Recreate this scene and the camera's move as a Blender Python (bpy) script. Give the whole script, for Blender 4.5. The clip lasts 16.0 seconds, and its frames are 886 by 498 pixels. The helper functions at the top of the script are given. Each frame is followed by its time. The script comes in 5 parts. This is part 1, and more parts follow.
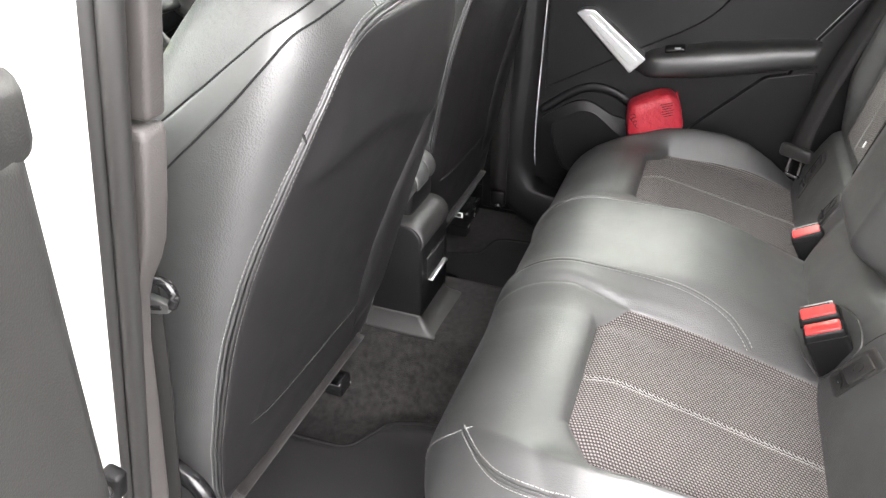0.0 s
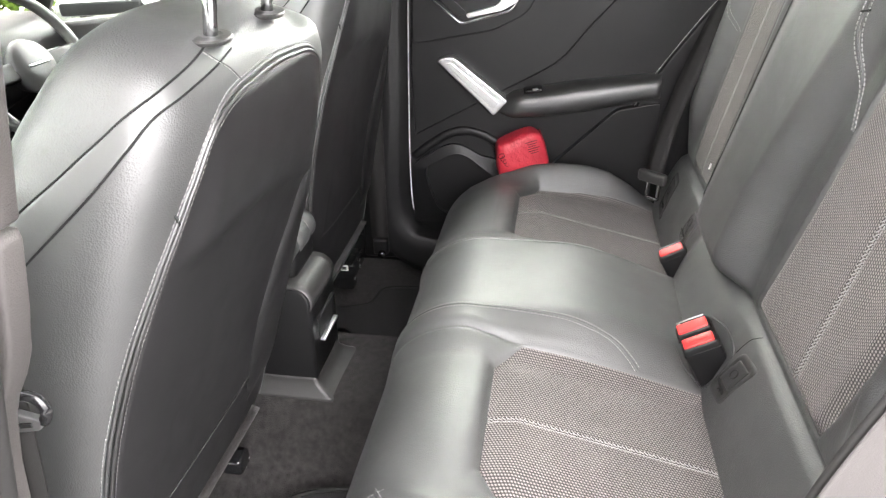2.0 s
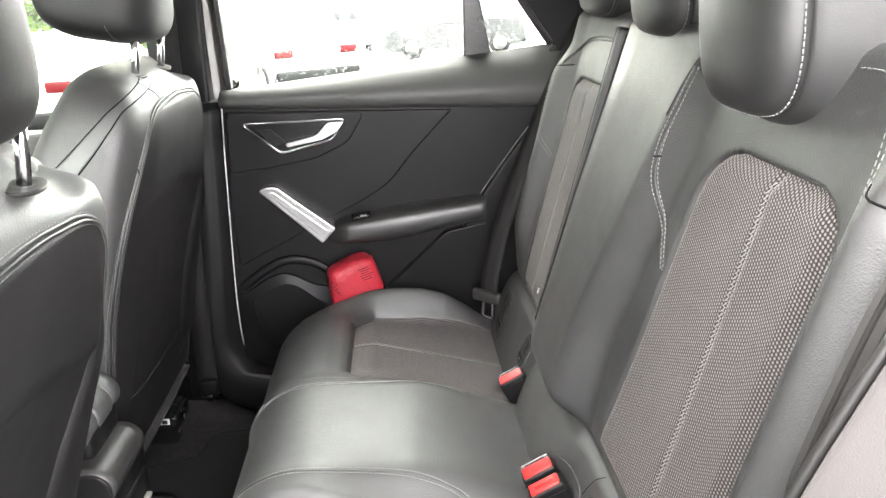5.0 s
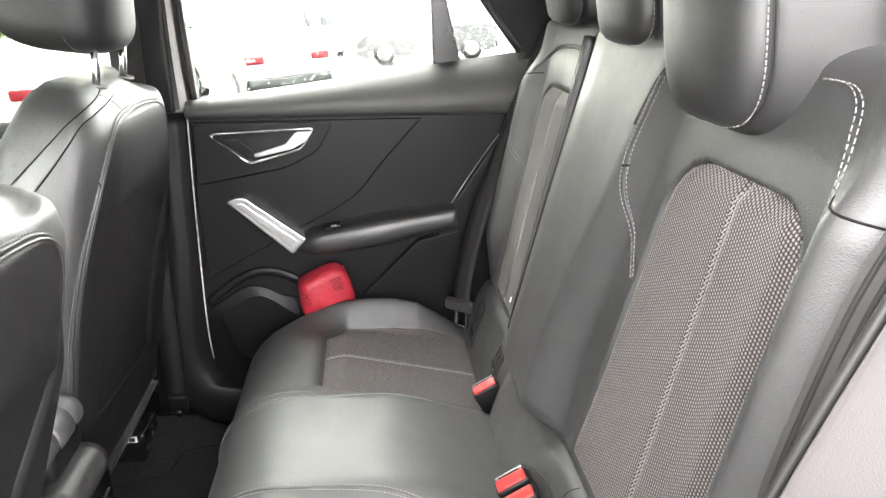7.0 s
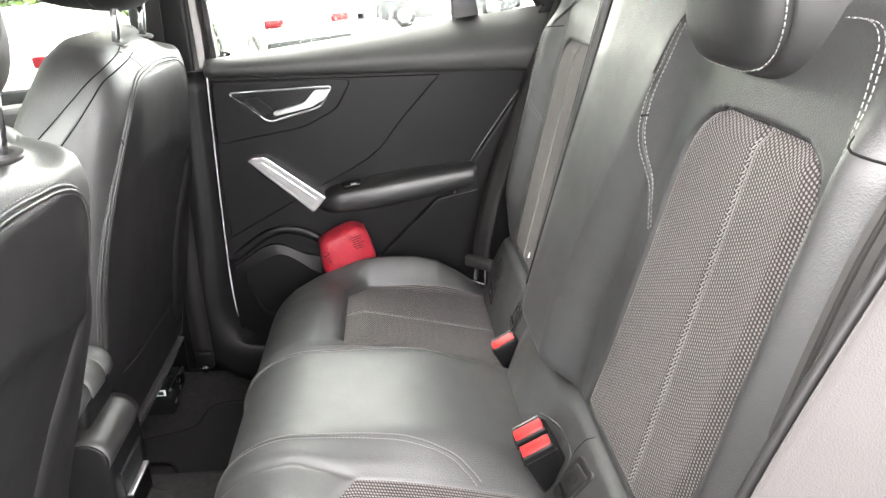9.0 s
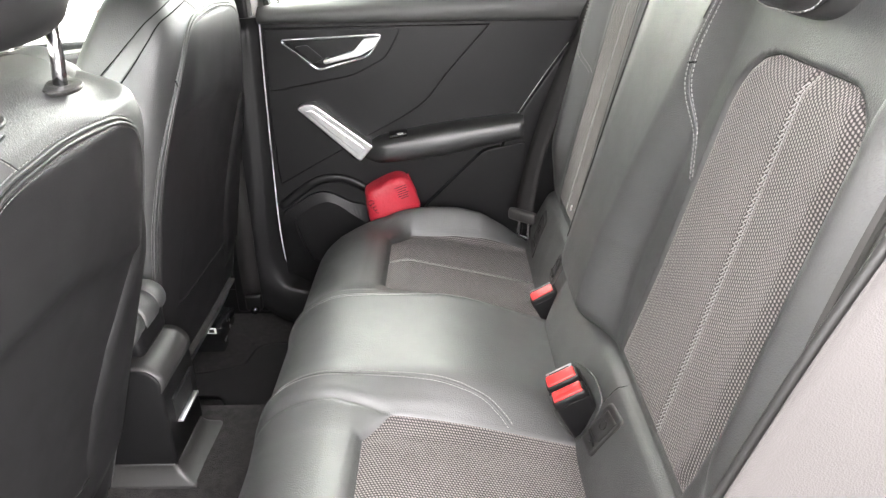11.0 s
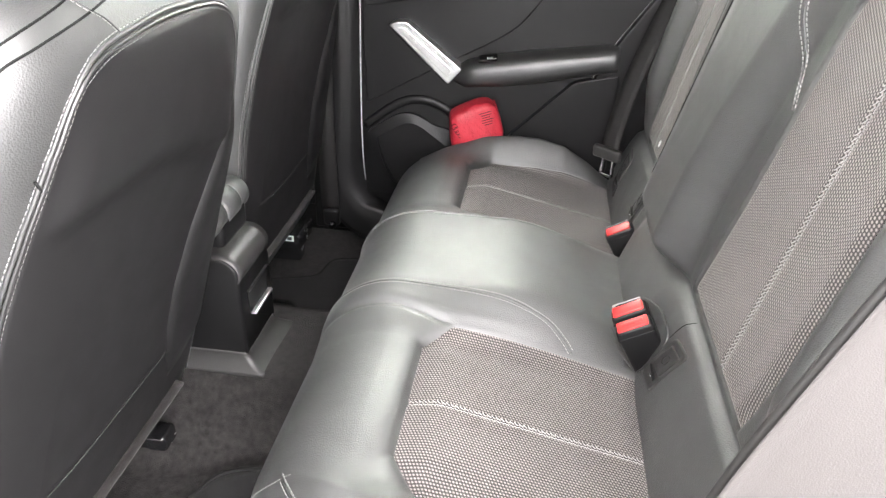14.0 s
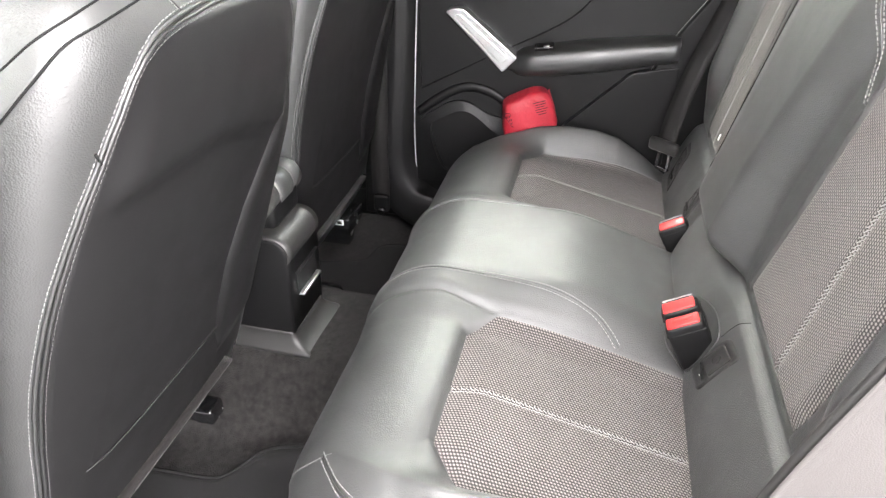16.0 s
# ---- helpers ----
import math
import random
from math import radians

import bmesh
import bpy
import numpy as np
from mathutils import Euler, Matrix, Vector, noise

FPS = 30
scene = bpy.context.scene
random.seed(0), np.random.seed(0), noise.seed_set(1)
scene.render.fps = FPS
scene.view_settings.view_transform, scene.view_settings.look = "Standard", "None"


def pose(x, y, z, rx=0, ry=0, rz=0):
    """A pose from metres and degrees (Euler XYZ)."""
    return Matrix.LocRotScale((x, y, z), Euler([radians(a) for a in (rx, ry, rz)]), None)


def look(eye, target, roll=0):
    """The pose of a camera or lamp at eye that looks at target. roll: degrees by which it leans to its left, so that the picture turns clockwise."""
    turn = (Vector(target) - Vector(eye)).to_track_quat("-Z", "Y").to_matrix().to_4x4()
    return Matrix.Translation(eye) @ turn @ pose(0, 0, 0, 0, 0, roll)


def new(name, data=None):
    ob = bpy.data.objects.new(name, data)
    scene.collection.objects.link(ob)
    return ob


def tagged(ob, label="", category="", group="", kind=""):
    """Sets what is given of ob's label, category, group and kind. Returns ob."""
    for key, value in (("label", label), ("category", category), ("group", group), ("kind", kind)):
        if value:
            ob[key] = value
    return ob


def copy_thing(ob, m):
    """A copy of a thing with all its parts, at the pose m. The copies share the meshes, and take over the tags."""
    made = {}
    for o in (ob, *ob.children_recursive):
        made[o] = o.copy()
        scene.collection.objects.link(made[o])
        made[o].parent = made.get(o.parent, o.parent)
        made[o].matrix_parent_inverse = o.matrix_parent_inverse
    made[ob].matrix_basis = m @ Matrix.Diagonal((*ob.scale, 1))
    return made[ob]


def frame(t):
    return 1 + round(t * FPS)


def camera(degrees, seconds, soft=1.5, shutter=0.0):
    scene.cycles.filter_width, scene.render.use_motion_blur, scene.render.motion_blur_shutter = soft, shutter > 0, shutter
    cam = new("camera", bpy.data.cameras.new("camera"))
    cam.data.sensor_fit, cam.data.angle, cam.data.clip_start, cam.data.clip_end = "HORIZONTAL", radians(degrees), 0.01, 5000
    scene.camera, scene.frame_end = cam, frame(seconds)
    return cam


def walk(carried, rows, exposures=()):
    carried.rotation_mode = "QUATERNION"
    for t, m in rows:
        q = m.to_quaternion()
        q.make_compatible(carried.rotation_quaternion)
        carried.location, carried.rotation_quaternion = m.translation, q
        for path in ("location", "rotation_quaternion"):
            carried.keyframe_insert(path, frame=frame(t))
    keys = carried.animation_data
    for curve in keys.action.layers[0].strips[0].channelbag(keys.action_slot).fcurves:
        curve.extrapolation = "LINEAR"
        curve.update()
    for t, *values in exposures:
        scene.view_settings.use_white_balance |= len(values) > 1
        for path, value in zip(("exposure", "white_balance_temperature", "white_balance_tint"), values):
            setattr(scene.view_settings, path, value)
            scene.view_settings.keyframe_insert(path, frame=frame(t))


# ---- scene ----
cam = camera(65.7, 16.0, soft=1.35)
PATH = [
    (0, (0.077, -1.09, 1.019), (-0.525, 0.505, -0.028), -0.2),
    (0.5, (0.076, -1.092, 1.023), (-0.472, 0.531, -0.01), -0.5),
    (1, (0.074, -1.088, 1.024), (-0.398, 0.572, 0.013), -1.2),
    (1.5, (0.068, -1.091, 1.028), (-0.309, 0.609, 0.044), -1.2),
    (2, (0.07, -1.081, 1.036), (-0.223, 0.656, 0.089), -1.1),
    (2.5, (0.075, -1.064, 1.044), (-0.142, 0.706, 0.138), -0.9),
    (3, (0.081, -1.049, 1.05), (-0.057, 0.75, 0.187), -0.8),
    (3.5, (0.088, -1.025, 1.061), (0.024, 0.796, 0.238), -0.7),
    (4, (0.096, -1.005, 1.071), (0.106, 0.837, 0.293), -0.5),
    (4.5, (0.099, -0.992, 1.078), (0.173, 0.865, 0.338), -0.3),
    (5, (0.103, -0.981, 1.088), (0.236, 0.885, 0.381), 0.1),
    (5.2, (0.104, -0.975, 1.091), (0.259, 0.894, 0.396), 0.2),
    (7.3, (0.112, -0.969, 1.093), (0.319, 0.896, 0.4), -0.0),
    (7.5, (0.11, -0.969, 1.089), (0.315, 0.892, 0.387), -0.1),
    (8, (0.109, -0.971, 1.088), (0.3, 0.88, 0.356), -0.3),
    (8.5, (0.114, -0.974, 1.082), (0.281, 0.869, 0.324), -0.7),
    (9, (0.117, -0.981, 1.079), (0.254, 0.852, 0.292), -0.9),
    (11.5, (0.134, -1.007, 1.053), (0.084, 0.771, 0.139), -0.6),
    (12, (0.135, -1.01, 1.041), (0.048, 0.752, 0.098), -0.1),
    (12.5, (0.136, -1.016, 1.032), (0.014, 0.729, 0.063), 0.4),
    (13, (0.137, -1.022, 1.026), (-0.026, 0.706, 0.032), 0.8),
    (13.5, (0.137, -1.024, 1.022), (-0.059, 0.691, 0.012), 1.1),
    (14, (0.138, -1.024, 1.018), (-0.09, 0.68, -0.003), 1.3),
    (14.5, (0.138, -1.024, 1.016), (-0.118, 0.672, -0.012), 1.3),
    (15, (0.139, -1.022, 1.017), (-0.154, 0.665, -0.016), 1.1),
    (15.5, (0.136, -1.023, 1.014), (-0.188, 0.654, -0.026), 1.2),
    (16, (0.139, -1.022, 1.011), (-0.225, 0.643, -0.036), 1.0),
]
walk(cam, [(t, look(eye, target, roll)) for t, eye, target, roll in PATH], [(0, 4.80, 6850, 14.5), (2.5, 5.02, 6850, 14.5), (5, 4.88, 6850, 14.5), (9, 4.88, 6850, 14.5), (13, 5.10, 6850, 14.5), (16, 5.15, 6850, 14.5)])

# ---- light ----
sky = bpy.data.worlds.new("overcast_sky")
scene.world = sky
sky.use_nodes = True
wn, wl = sky.node_tree.nodes, sky.node_tree.links
tex = wn.new("ShaderNodeTexSky")
tex.sky_type, tex.sun_disc = "NISHITA", False
tex.sun_elevation, tex.sun_rotation = radians(28), radians(-31)
tex.air_density, tex.dust_density = 1.0, 4.0
cloud = wn.new("ShaderNodeMix")
cloud.data_type = "RGBA"
cloud.inputs[0].default_value = 0.82
wl.new(tex.outputs[0], cloud.inputs[6])
cloud.inputs[7].default_value = (12.0, 12.2, 12.4, 1)
wl.new(cloud.outputs[2], wn["Background"].inputs[0])
wn["Background"].inputs[1].default_value = 0.095
sun = new("sun", bpy.data.lights.new("sun", "SUN"))
sun.data.energy, sun.data.angle, sun.data.color = 1.0, radians(78), (0.94, 1.0, 0.94)
sun.matrix_world = look((-1.55, 2.6, 1.6), (0, 0, 0))


# ---- materials ----
def ramp_mix(nt, fac, a, b):
    m = nt.nodes.new("ShaderNodeMix")
    m.data_type = "RGBA"
    m.inputs[6].default_value, m.inputs[7].default_value = (*a, 1), (*b, 1)
    nt.links.new(fac, m.inputs[0])
    return m.outputs[2]


def noise_node(nt, coord, scale, detail=3, rough=0.55):
    n = nt.nodes.new("ShaderNodeTexNoise")
    n.inputs["Scale"].default_value, n.inputs["Detail"].default_value, n.inputs["Roughness"].default_value = scale, detail, rough
    nt.links.new(coord, n.inputs["Vector"])
    return n.outputs["Fac"]


def material(name, colour, rough, dark=None, metal=0.0, grain=0, depth=0.0, blotch=6, wrinkle=0.0, cells=0, rough_var=0.08, coat=0.0, sheen=0.0, spec=0.5, coat_rough=0.05, contrast=0.0):
    """A surface with blotches of a second colour, roughness that varies, and a fine grain relief in object metres."""
    m = bpy.data.materials.new(name)
    m.use_nodes = True
    nt = m.node_tree
    b = nt.nodes["Principled BSDF"]
    co = nt.nodes.new("ShaderNodeTexCoord").outputs["Object"]
    big = noise_node(nt, co, blotch, 4)
    dark = dark or tuple(0.75 * c for c in colour)
    if contrast:
        stretch = nt.nodes.new("ShaderNodeMapRange")
        stretch.inputs[1].default_value, stretch.inputs[2].default_value = 0.5 - contrast, 0.5 + contrast
        nt.links.new(big, stretch.inputs[0])
        big = stretch.outputs[0]
    nt.links.new(ramp_mix(nt, big, dark, colour), b.inputs["Base Color"])
    mr = nt.nodes.new("ShaderNodeMapRange")
    mr.inputs[3].default_value, mr.inputs[4].default_value = max(0.02, rough - rough_var), min(1, rough + rough_var)
    nt.links.new(noise_node(nt, co, blotch * 2.7, 5), mr.inputs[0])
    nt.links.new(mr.outputs[0], b.inputs["Roughness"])
    b.inputs["Metallic"].default_value = metal
    b.inputs["Specular IOR Level"].default_value = spec
    b.inputs["Coat Weight"].default_value = coat
    b.inputs["Coat Roughness"].default_value = coat_rough
    b.inputs["Sheen Weight"].default_value = sheen
    last = None
    for size, amount, kind in ((grain, depth, "noise"), (cells, depth, "cell"), (14, wrinkle, "noise"), (75, wrinkle * 0.05, "noise")):
        if not size or not amount:
            continue
        if kind == "cell":
            v = nt.nodes.new("ShaderNodeTexVoronoi")
            v.inputs["Scale"].default_value = size
            nt.links.new(co, v.inputs["Vector"])
            h = v.outputs["Distance"]
        else:
            h = noise_node(nt, co, size, 3)
        bump = nt.nodes.new("ShaderNodeBump")
        bump.inputs["Strength"].default_value = 1.0
        bump.inputs["Distance"].default_value = amount
        nt.links.new(h, bump.inputs["Height"])
        if last:
            nt.links.new(last, bump.inputs["Normal"])
        last = bump.outputs["Normal"]
    if last:
        nt.links.new(last, b.inputs["Normal"])
    return m


def weave(name, light, dark, w=0.0044, h=0.0042):
    """Woven cloth: staggered pale oval knots in rows on a dark ground, laid out in metres on the UV map."""
    m = bpy.data.materials.new(name)
    m.use_nodes = True
    nt = m.node_tree
    b = nt.nodes["Principled BSDF"]

    def calc(op, *values):
        n = nt.nodes.new("ShaderNodeMath")
        n.operation = op
        for k, value in enumerate(values):
            if isinstance(value, (int, float)):
                n.inputs[k].default_value = value
            else:
                nt.links.new(value, n.inputs[k])
        return n.outputs[0]
    co = nt.nodes.new("ShaderNodeTexCoord").outputs["Object"]
    sep = nt.nodes.new("ShaderNodeSeparateXYZ")
    nt.links.new(nt.nodes.new("ShaderNodeUVMap").outputs[0], sep.inputs[0])
    v = calc("DIVIDE", sep.outputs[1], h)
    row = calc("FLOOR", v)
    u = calc("ADD", calc("DIVIDE", sep.outputs[0], w), calc("MULTIPLY", row, 0.5))
    fu, fv = calc("SUBTRACT", calc("FRACT", u), 0.5), calc("SUBTRACT", calc("FRACT", v), 0.5)
    fv = calc("ADD", fv, calc("MULTIPLY", fu, 0.30))
    d = calc("SQRT", calc("ADD", calc("POWER", calc("ABSOLUTE", calc("MULTIPLY", fu, 1.02)), 2.0), calc("POWER", calc("ABSOLUTE", calc("MULTIPLY", fv, 1.25)), 2.0)))
    knot = nt.nodes.new("ShaderNodeMapRange")
    knot.interpolation_type = "SMOOTHSTEP"
    for k, value in ((1, 0.52), (2, 0.20), (3, 0.0), (4, 1.0)):
        knot.inputs[k].default_value = value
    nt.links.new(d, knot.inputs[0])
    tone = ramp_mix(nt, noise_node(nt, co, 300, 2), tuple(0.72 * c for c in light), light)
    mix = nt.nodes.new("ShaderNodeMix")
    mix.data_type = "RGBA"
    nt.links.new(knot.outputs[0], mix.inputs[0])
    mix.inputs[6].default_value = (*dark, 1)
    nt.links.new(tone, mix.inputs[7])
    nt.links.new(mix.outputs[2], b.inputs["Base Color"])
    b.inputs["Roughness"].default_value = 0.7
    b.inputs["Specular IOR Level"].default_value = 0.25
    b.inputs["Sheen Weight"].default_value = 0.18
    b.inputs["Sheen Roughness"].default_value = 0.45
    b.inputs["Sheen Tint"].default_value = (0.58, 0.58, 0.55, 1)
    bump = nt.nodes.new("ShaderNodeBump")
    bump.inputs["Strength"].default_value, bump.inputs["Distance"].default_value = 0.8, 0.0008
    nt.links.new(knot.outputs[0], bump.inputs["Height"])
    nt.links.new(bump.outputs["Normal"], b.inputs["Normal"])
    return m


def glass_material(name, tint=(1, 1, 1)):
    m = bpy.data.materials.new(name)
    m.use_nodes = True
    b = m.node_tree.nodes["Principled BSDF"]
    b.inputs["Base Color"].default_value = (*tint, 1)
    b.inputs["Roughness"].default_value = 0.0
    b.inputs["Transmission Weight"].default_value = 1.0
    b.inputs["IOR"].default_value = 1.33
    return m


LEATHER = material("black_leather", (0.0228, 0.0232, 0.0231), 0.57, dark=(0.0150, 0.0154, 0.0153), cells=560, depth=0.00034, wrinkle=0.0008, spec=1.0, coat=0.34, coat_rough=0.48, rough_var=0.15)
STRIP_LEATHER = material("smooth_grey_leather", (0.036, 0.0372, 0.0366), 0.50, cells=900, depth=0.0001, wrinkle=0.001, spec=1.0, coat=0.25, coat_rough=0.45)
LEATHER_SMOOTH = material("smooth_black_leather", (0.017, 0.0172, 0.0172), 0.45, cells=700, depth=0.00009, wrinkle=0.001, spec=0.9)
CLOTH = weave("grey_woven_cloth", (0.195, 0.174, 0.170), (0.023, 0.0205, 0.0200))
BACK_PANEL = material("soft_black_panel", (0.0105, 0.0102, 0.0106), 0.50, grain=900, depth=0.0001, spec=0.24)
PLASTIC = material("black_plastic", (0.0050, 0.0050, 0.0053), 0.46, cells=700, depth=0.00014, spec=0.24)
PLASTIC_GLOSS = material("gloss_black_plastic", (0.008, 0.008, 0.0085), 0.25, grain=600, depth=0.00003)
GREY_PLASTIC = material("dark_grey_plastic", (0.020, 0.0195, 0.019), 0.46, cells=800, depth=0.0001)
CARPET = material("black_carpet", (0.028, 0.0262, 0.0258), 0.95, dark=(0.0088, 0.0083, 0.0082), grain=420, depth=0.003, blotch=75, sheen=0.04, contrast=0.24, spec=0.05)
MAT = material("floor_mat_pile", (0.0175, 0.0171, 0.0175), 0.95, dark=(0.0105, 0.0102, 0.0105), grain=700, depth=0.0014, blotch=12, sheen=0.04, spec=0.05)
BINDING = material("mat_binding", (0.011, 0.0108, 0.0108), 0.8, grain=900, depth=0.0006, spec=0.1)
FLAP = material("dark_felt", (0.0125, 0.0112, 0.0110), 0.95, grain=900, depth=0.001, sheen=0.1, spec=0.05)
HEAD_COVER = material("matt_black_leather", (0.0105, 0.0104, 0.0105), 0.55, cells=700, depth=0.0001, wrinkle=0.001, spec=0.45)
THREAD = material("grey_thread", (0.26, 0.255, 0.25), 0.7, grain=900, depth=0.0002)
THREAD_DARK = material("dark_grey_thread", (0.13, 0.128, 0.125), 0.7)
CHROME = material("bright_chrome", (0.75, 0.76, 0.77), 0.12, metal=1.0, rough_var=0.04)
SATIN = material("satin_aluminium", (0.62, 0.63, 0.63), 0.34, metal=1.0, grain=700, depth=0.00003)
RED_CLOTH = material("red_nylon", (0.34, 0.010, 0.024), 0.6, dark=(0.25, 0.007, 0.017), grain=60, depth=0.004, contrast=0.2)
RED_PLASTIC = material("red_plastic", (0.50, 0.02, 0.02), 0.35)
DARK_RED = material("dark_red_plastic", (0.42, 0.012, 0.012), 0.4)
BELT = material("black_webbing", (0.013, 0.0125, 0.0122), 0.6, grain=1100, depth=0.0003, spec=0.15)
# Belt webbing paler than BELT: light from the open door put into its colour.
LIT_WEBBING = material("ribbed_webbing_lit", (0.036, 0.035, 0.033), 0.6, grain=1100, depth=0.0003, spec=0.2)
STRIPE = material("dark_woven_stripe", (0.022, 0.0215, 0.020), 0.6, grain=1100, depth=0.0003, spec=0.15)
PAINT = material("white_car_paint", (0.70, 0.69, 0.665), 0.25, coat=0.6, dark=(0.66, 0.65, 0.625))
RUBBER = material("black_rubber", (0.013, 0.0125, 0.012), 0.55, grain=300, depth=0.0002)
DOOR_FRAME = material("pale_frame_trim", (0.55, 0.54, 0.52), 0.6, cells=700, depth=0.0001)
HEADLINER = material("pale_grey_headliner", (0.50, 0.49, 0.475), 0.95, grain=900, depth=0.0006)
PILLAR_TRIM = material("warm_grey_trim", (0.042, 0.038, 0.0365), 0.6, cells=700, depth=0.00018)
GLASS = glass_material("clear_glass", (0.93, 0.98, 0.945))
TINTED_GLASS = glass_material("tinted_glass", (0.72, 0.77, 0.73))
PRIVACY_GLASS = glass_material("dark_privacy_glass", (0.10, 0.11, 0.105))
LABEL = material("white_label", (0.8, 0.8, 0.78), 0.6)
STRIP = material("pale_grey_strip", (0.55, 0.55, 0.54), 0.4)
RAIL = material("soft_grey_trim", (0.042, 0.043, 0.041), 0.52, cells=800, depth=0.0001)
RIM_GREY = material("pale_grey_plastic", (0.22, 0.21, 0.21), 0.35)
# Black for print and seams, and for the shade inside slots and openings.
INK = material("black_print_and_slot_shade", (0.012, 0.012, 0.012), 0.6, spec=0.1)


# ---- mesh helpers ----
def mesh_ob(name, verts, faces, mat, parent=None, label="", smooth=True, uvs=None):
    me = bpy.data.meshes.new(name)
    me.from_pydata([tuple(v) for v in verts], [], faces)
    bm = bmesh.new()
    bm.from_mesh(me)
    bmesh.ops.recalc_face_normals(bm, faces=bm.faces)
    bm.to_mesh(me)
    bm.free()
    if uvs is not None:
        layer = me.uv_layers.new(name="UVMap")
        for loop in me.loops:
            layer.data[loop.index].uv = uvs[loop.vertex_index]
    if smooth:
        me.shade_smooth()
    me.materials.append(mat)
    ob = new(name, me)
    if parent:
        ob.parent = parent
    if label:
        tagged(ob, label)
    return ob


def part(name, bm, mat, parent, label="", smooth=False):
    me = bpy.data.meshes.new(name)
    bm.to_mesh(me)
    bm.free()
    if smooth:
        me.shade_smooth()
    me.materials.append(mat)
    ob = new(name, me)
    ob.parent = parent
    if label:
        tagged(ob, label)
    return ob


def thing(name, label, category, group="", kind=""):
    ob = new(name)
    return tagged(ob, label, category, group, kind)


def lerp_table(x, xs, ys):
    return float(np.interp(x, xs, ys))


def smooth01(x, a, b):
    t = min(1, max(0, (x - a) / (b - a)))
    return t * t * (3 - 2 * t)


def panel(fn, nu, nv, top, bottom):
    """A sheet fn(u, v, off) with thickness: its face lies at offset top, its underside and edges go to bottom. Returns verts, faces."""
    verts, faces = [], []
    for off in (top, bottom):
        for i in range(nu + 1):
            for j in range(nv + 1):
                verts.append(Vector(fn(i / nu, j / nv, off)))
    k = (nu + 1) * (nv + 1)
    at = lambda i, j, s=0: s * k + i * (nv + 1) + j
    for i in range(nu):
        for j in range(nv):
            faces.append((at(i, j), at(i + 1, j), at(i + 1, j + 1), at(i, j + 1)))
            faces.append((at(i, j, 1), at(i, j + 1, 1), at(i + 1, j + 1, 1), at(i + 1, j, 1)))
    for i in range(nu):
        faces.append((at(i, 0), at(i, 0, 1), at(i + 1, 0, 1), at(i + 1, 0)))
        faces.append((at(i, nv), at(i + 1, nv), at(i + 1, nv, 1), at(i, nv, 1)))
    for j in range(nv):
        faces.append((at(0, j), at(0, j + 1), at(0, j + 1, 1), at(0, j, 1)))
        faces.append((at(nu, j), at(nu, j, 1), at(nu, j + 1, 1), at(nu, j + 1)))
    return verts, faces


def loft(rings):
    n = len(rings[0])
    verts = [Vector(p) for r in rings for p in r]
    faces = [tuple(reversed(range(n))), tuple(range((len(rings) - 1) * n, len(rings) * n))]
    for i in range(len(rings) - 1):
        for j in range(n):
            k = (j + 1) % n
            faces.append((i * n + j, i * n + k, (i + 1) * n + k, (i + 1) * n + j))
    return verts, faces


def resample(points, step):
    pts = [Vector(p) for p in points]
    out, left = [pts[0].copy()], step
    for a, b in zip(pts, pts[1:]):
        d = (b - a).length
        pos = 0.0
        while d - pos >= left:
            pos += left
            out.append(a.lerp(b, pos / d))
            left = step
        left -= d - pos
    return out


def spline(points, n=12):
    """Catmull-Rom through the points, n steps to each span."""
    p = [Vector(q) for q in points]
    p = [2 * p[0] - p[1]] + p + [2 * p[-1] - p[-2]]
    out = []
    for i in range(1, len(p) - 2):
        for k in range(n):
            t = k / n
            a, b, c, d = p[i - 1:i + 3]
            out.append(0.5 * (2 * b + (c - a) * t + (2 * a - 5 * b + 4 * c - d) * t * t + (3 * b - a - 3 * c + d) * t ** 3))
    return out + [p[-2]]


def tube_rings(points, r, n=8, flat=1.0, up=(0, 0, 1)):
    pts = [Vector(p) for p in points]
    rings = []
    for i, p in enumerate(pts):
        d = (pts[min(i + 1, len(pts) - 1)] - pts[max(i - 1, 0)]).normalized()
        side = d.cross(Vector(up))
        if side.length < 1e-4:
            side = d.cross(Vector((1, 0, 0)))
        side.normalize()
        top = side.cross(d)
        rings.append([p + r * (math.cos(a) * side + flat * math.sin(a) * top) for a in (2 * math.pi * k / n for k in range(n))])
    return rings


def tube(name, points, r, mat, parent, label="", n=8, flat=1.0, up=(0, 0, 1)):
    return mesh_ob(name, *loft(tube_rings(points, r, n, flat, up)), mat, parent, label)


def stitches(name, lines, mat, parent, label="", length=0.0036, gap=0.0026, r=0.00045):
    """Short threads laid along lines, joined into one part."""
    verts, faces = [], []
    for line in lines:
        pts = resample(line, (length + gap) / 3)
        for i in range(0, len(pts) - 2, 3):
            v, f = loft(tube_rings([pts[i], pts[i + 1], pts[i + 2]], r, 5))
            k = len(verts)
            verts += v
            faces += [tuple(k + q for q in face) for face in f]
    return mesh_ob(name, verts, faces, mat, parent, label)


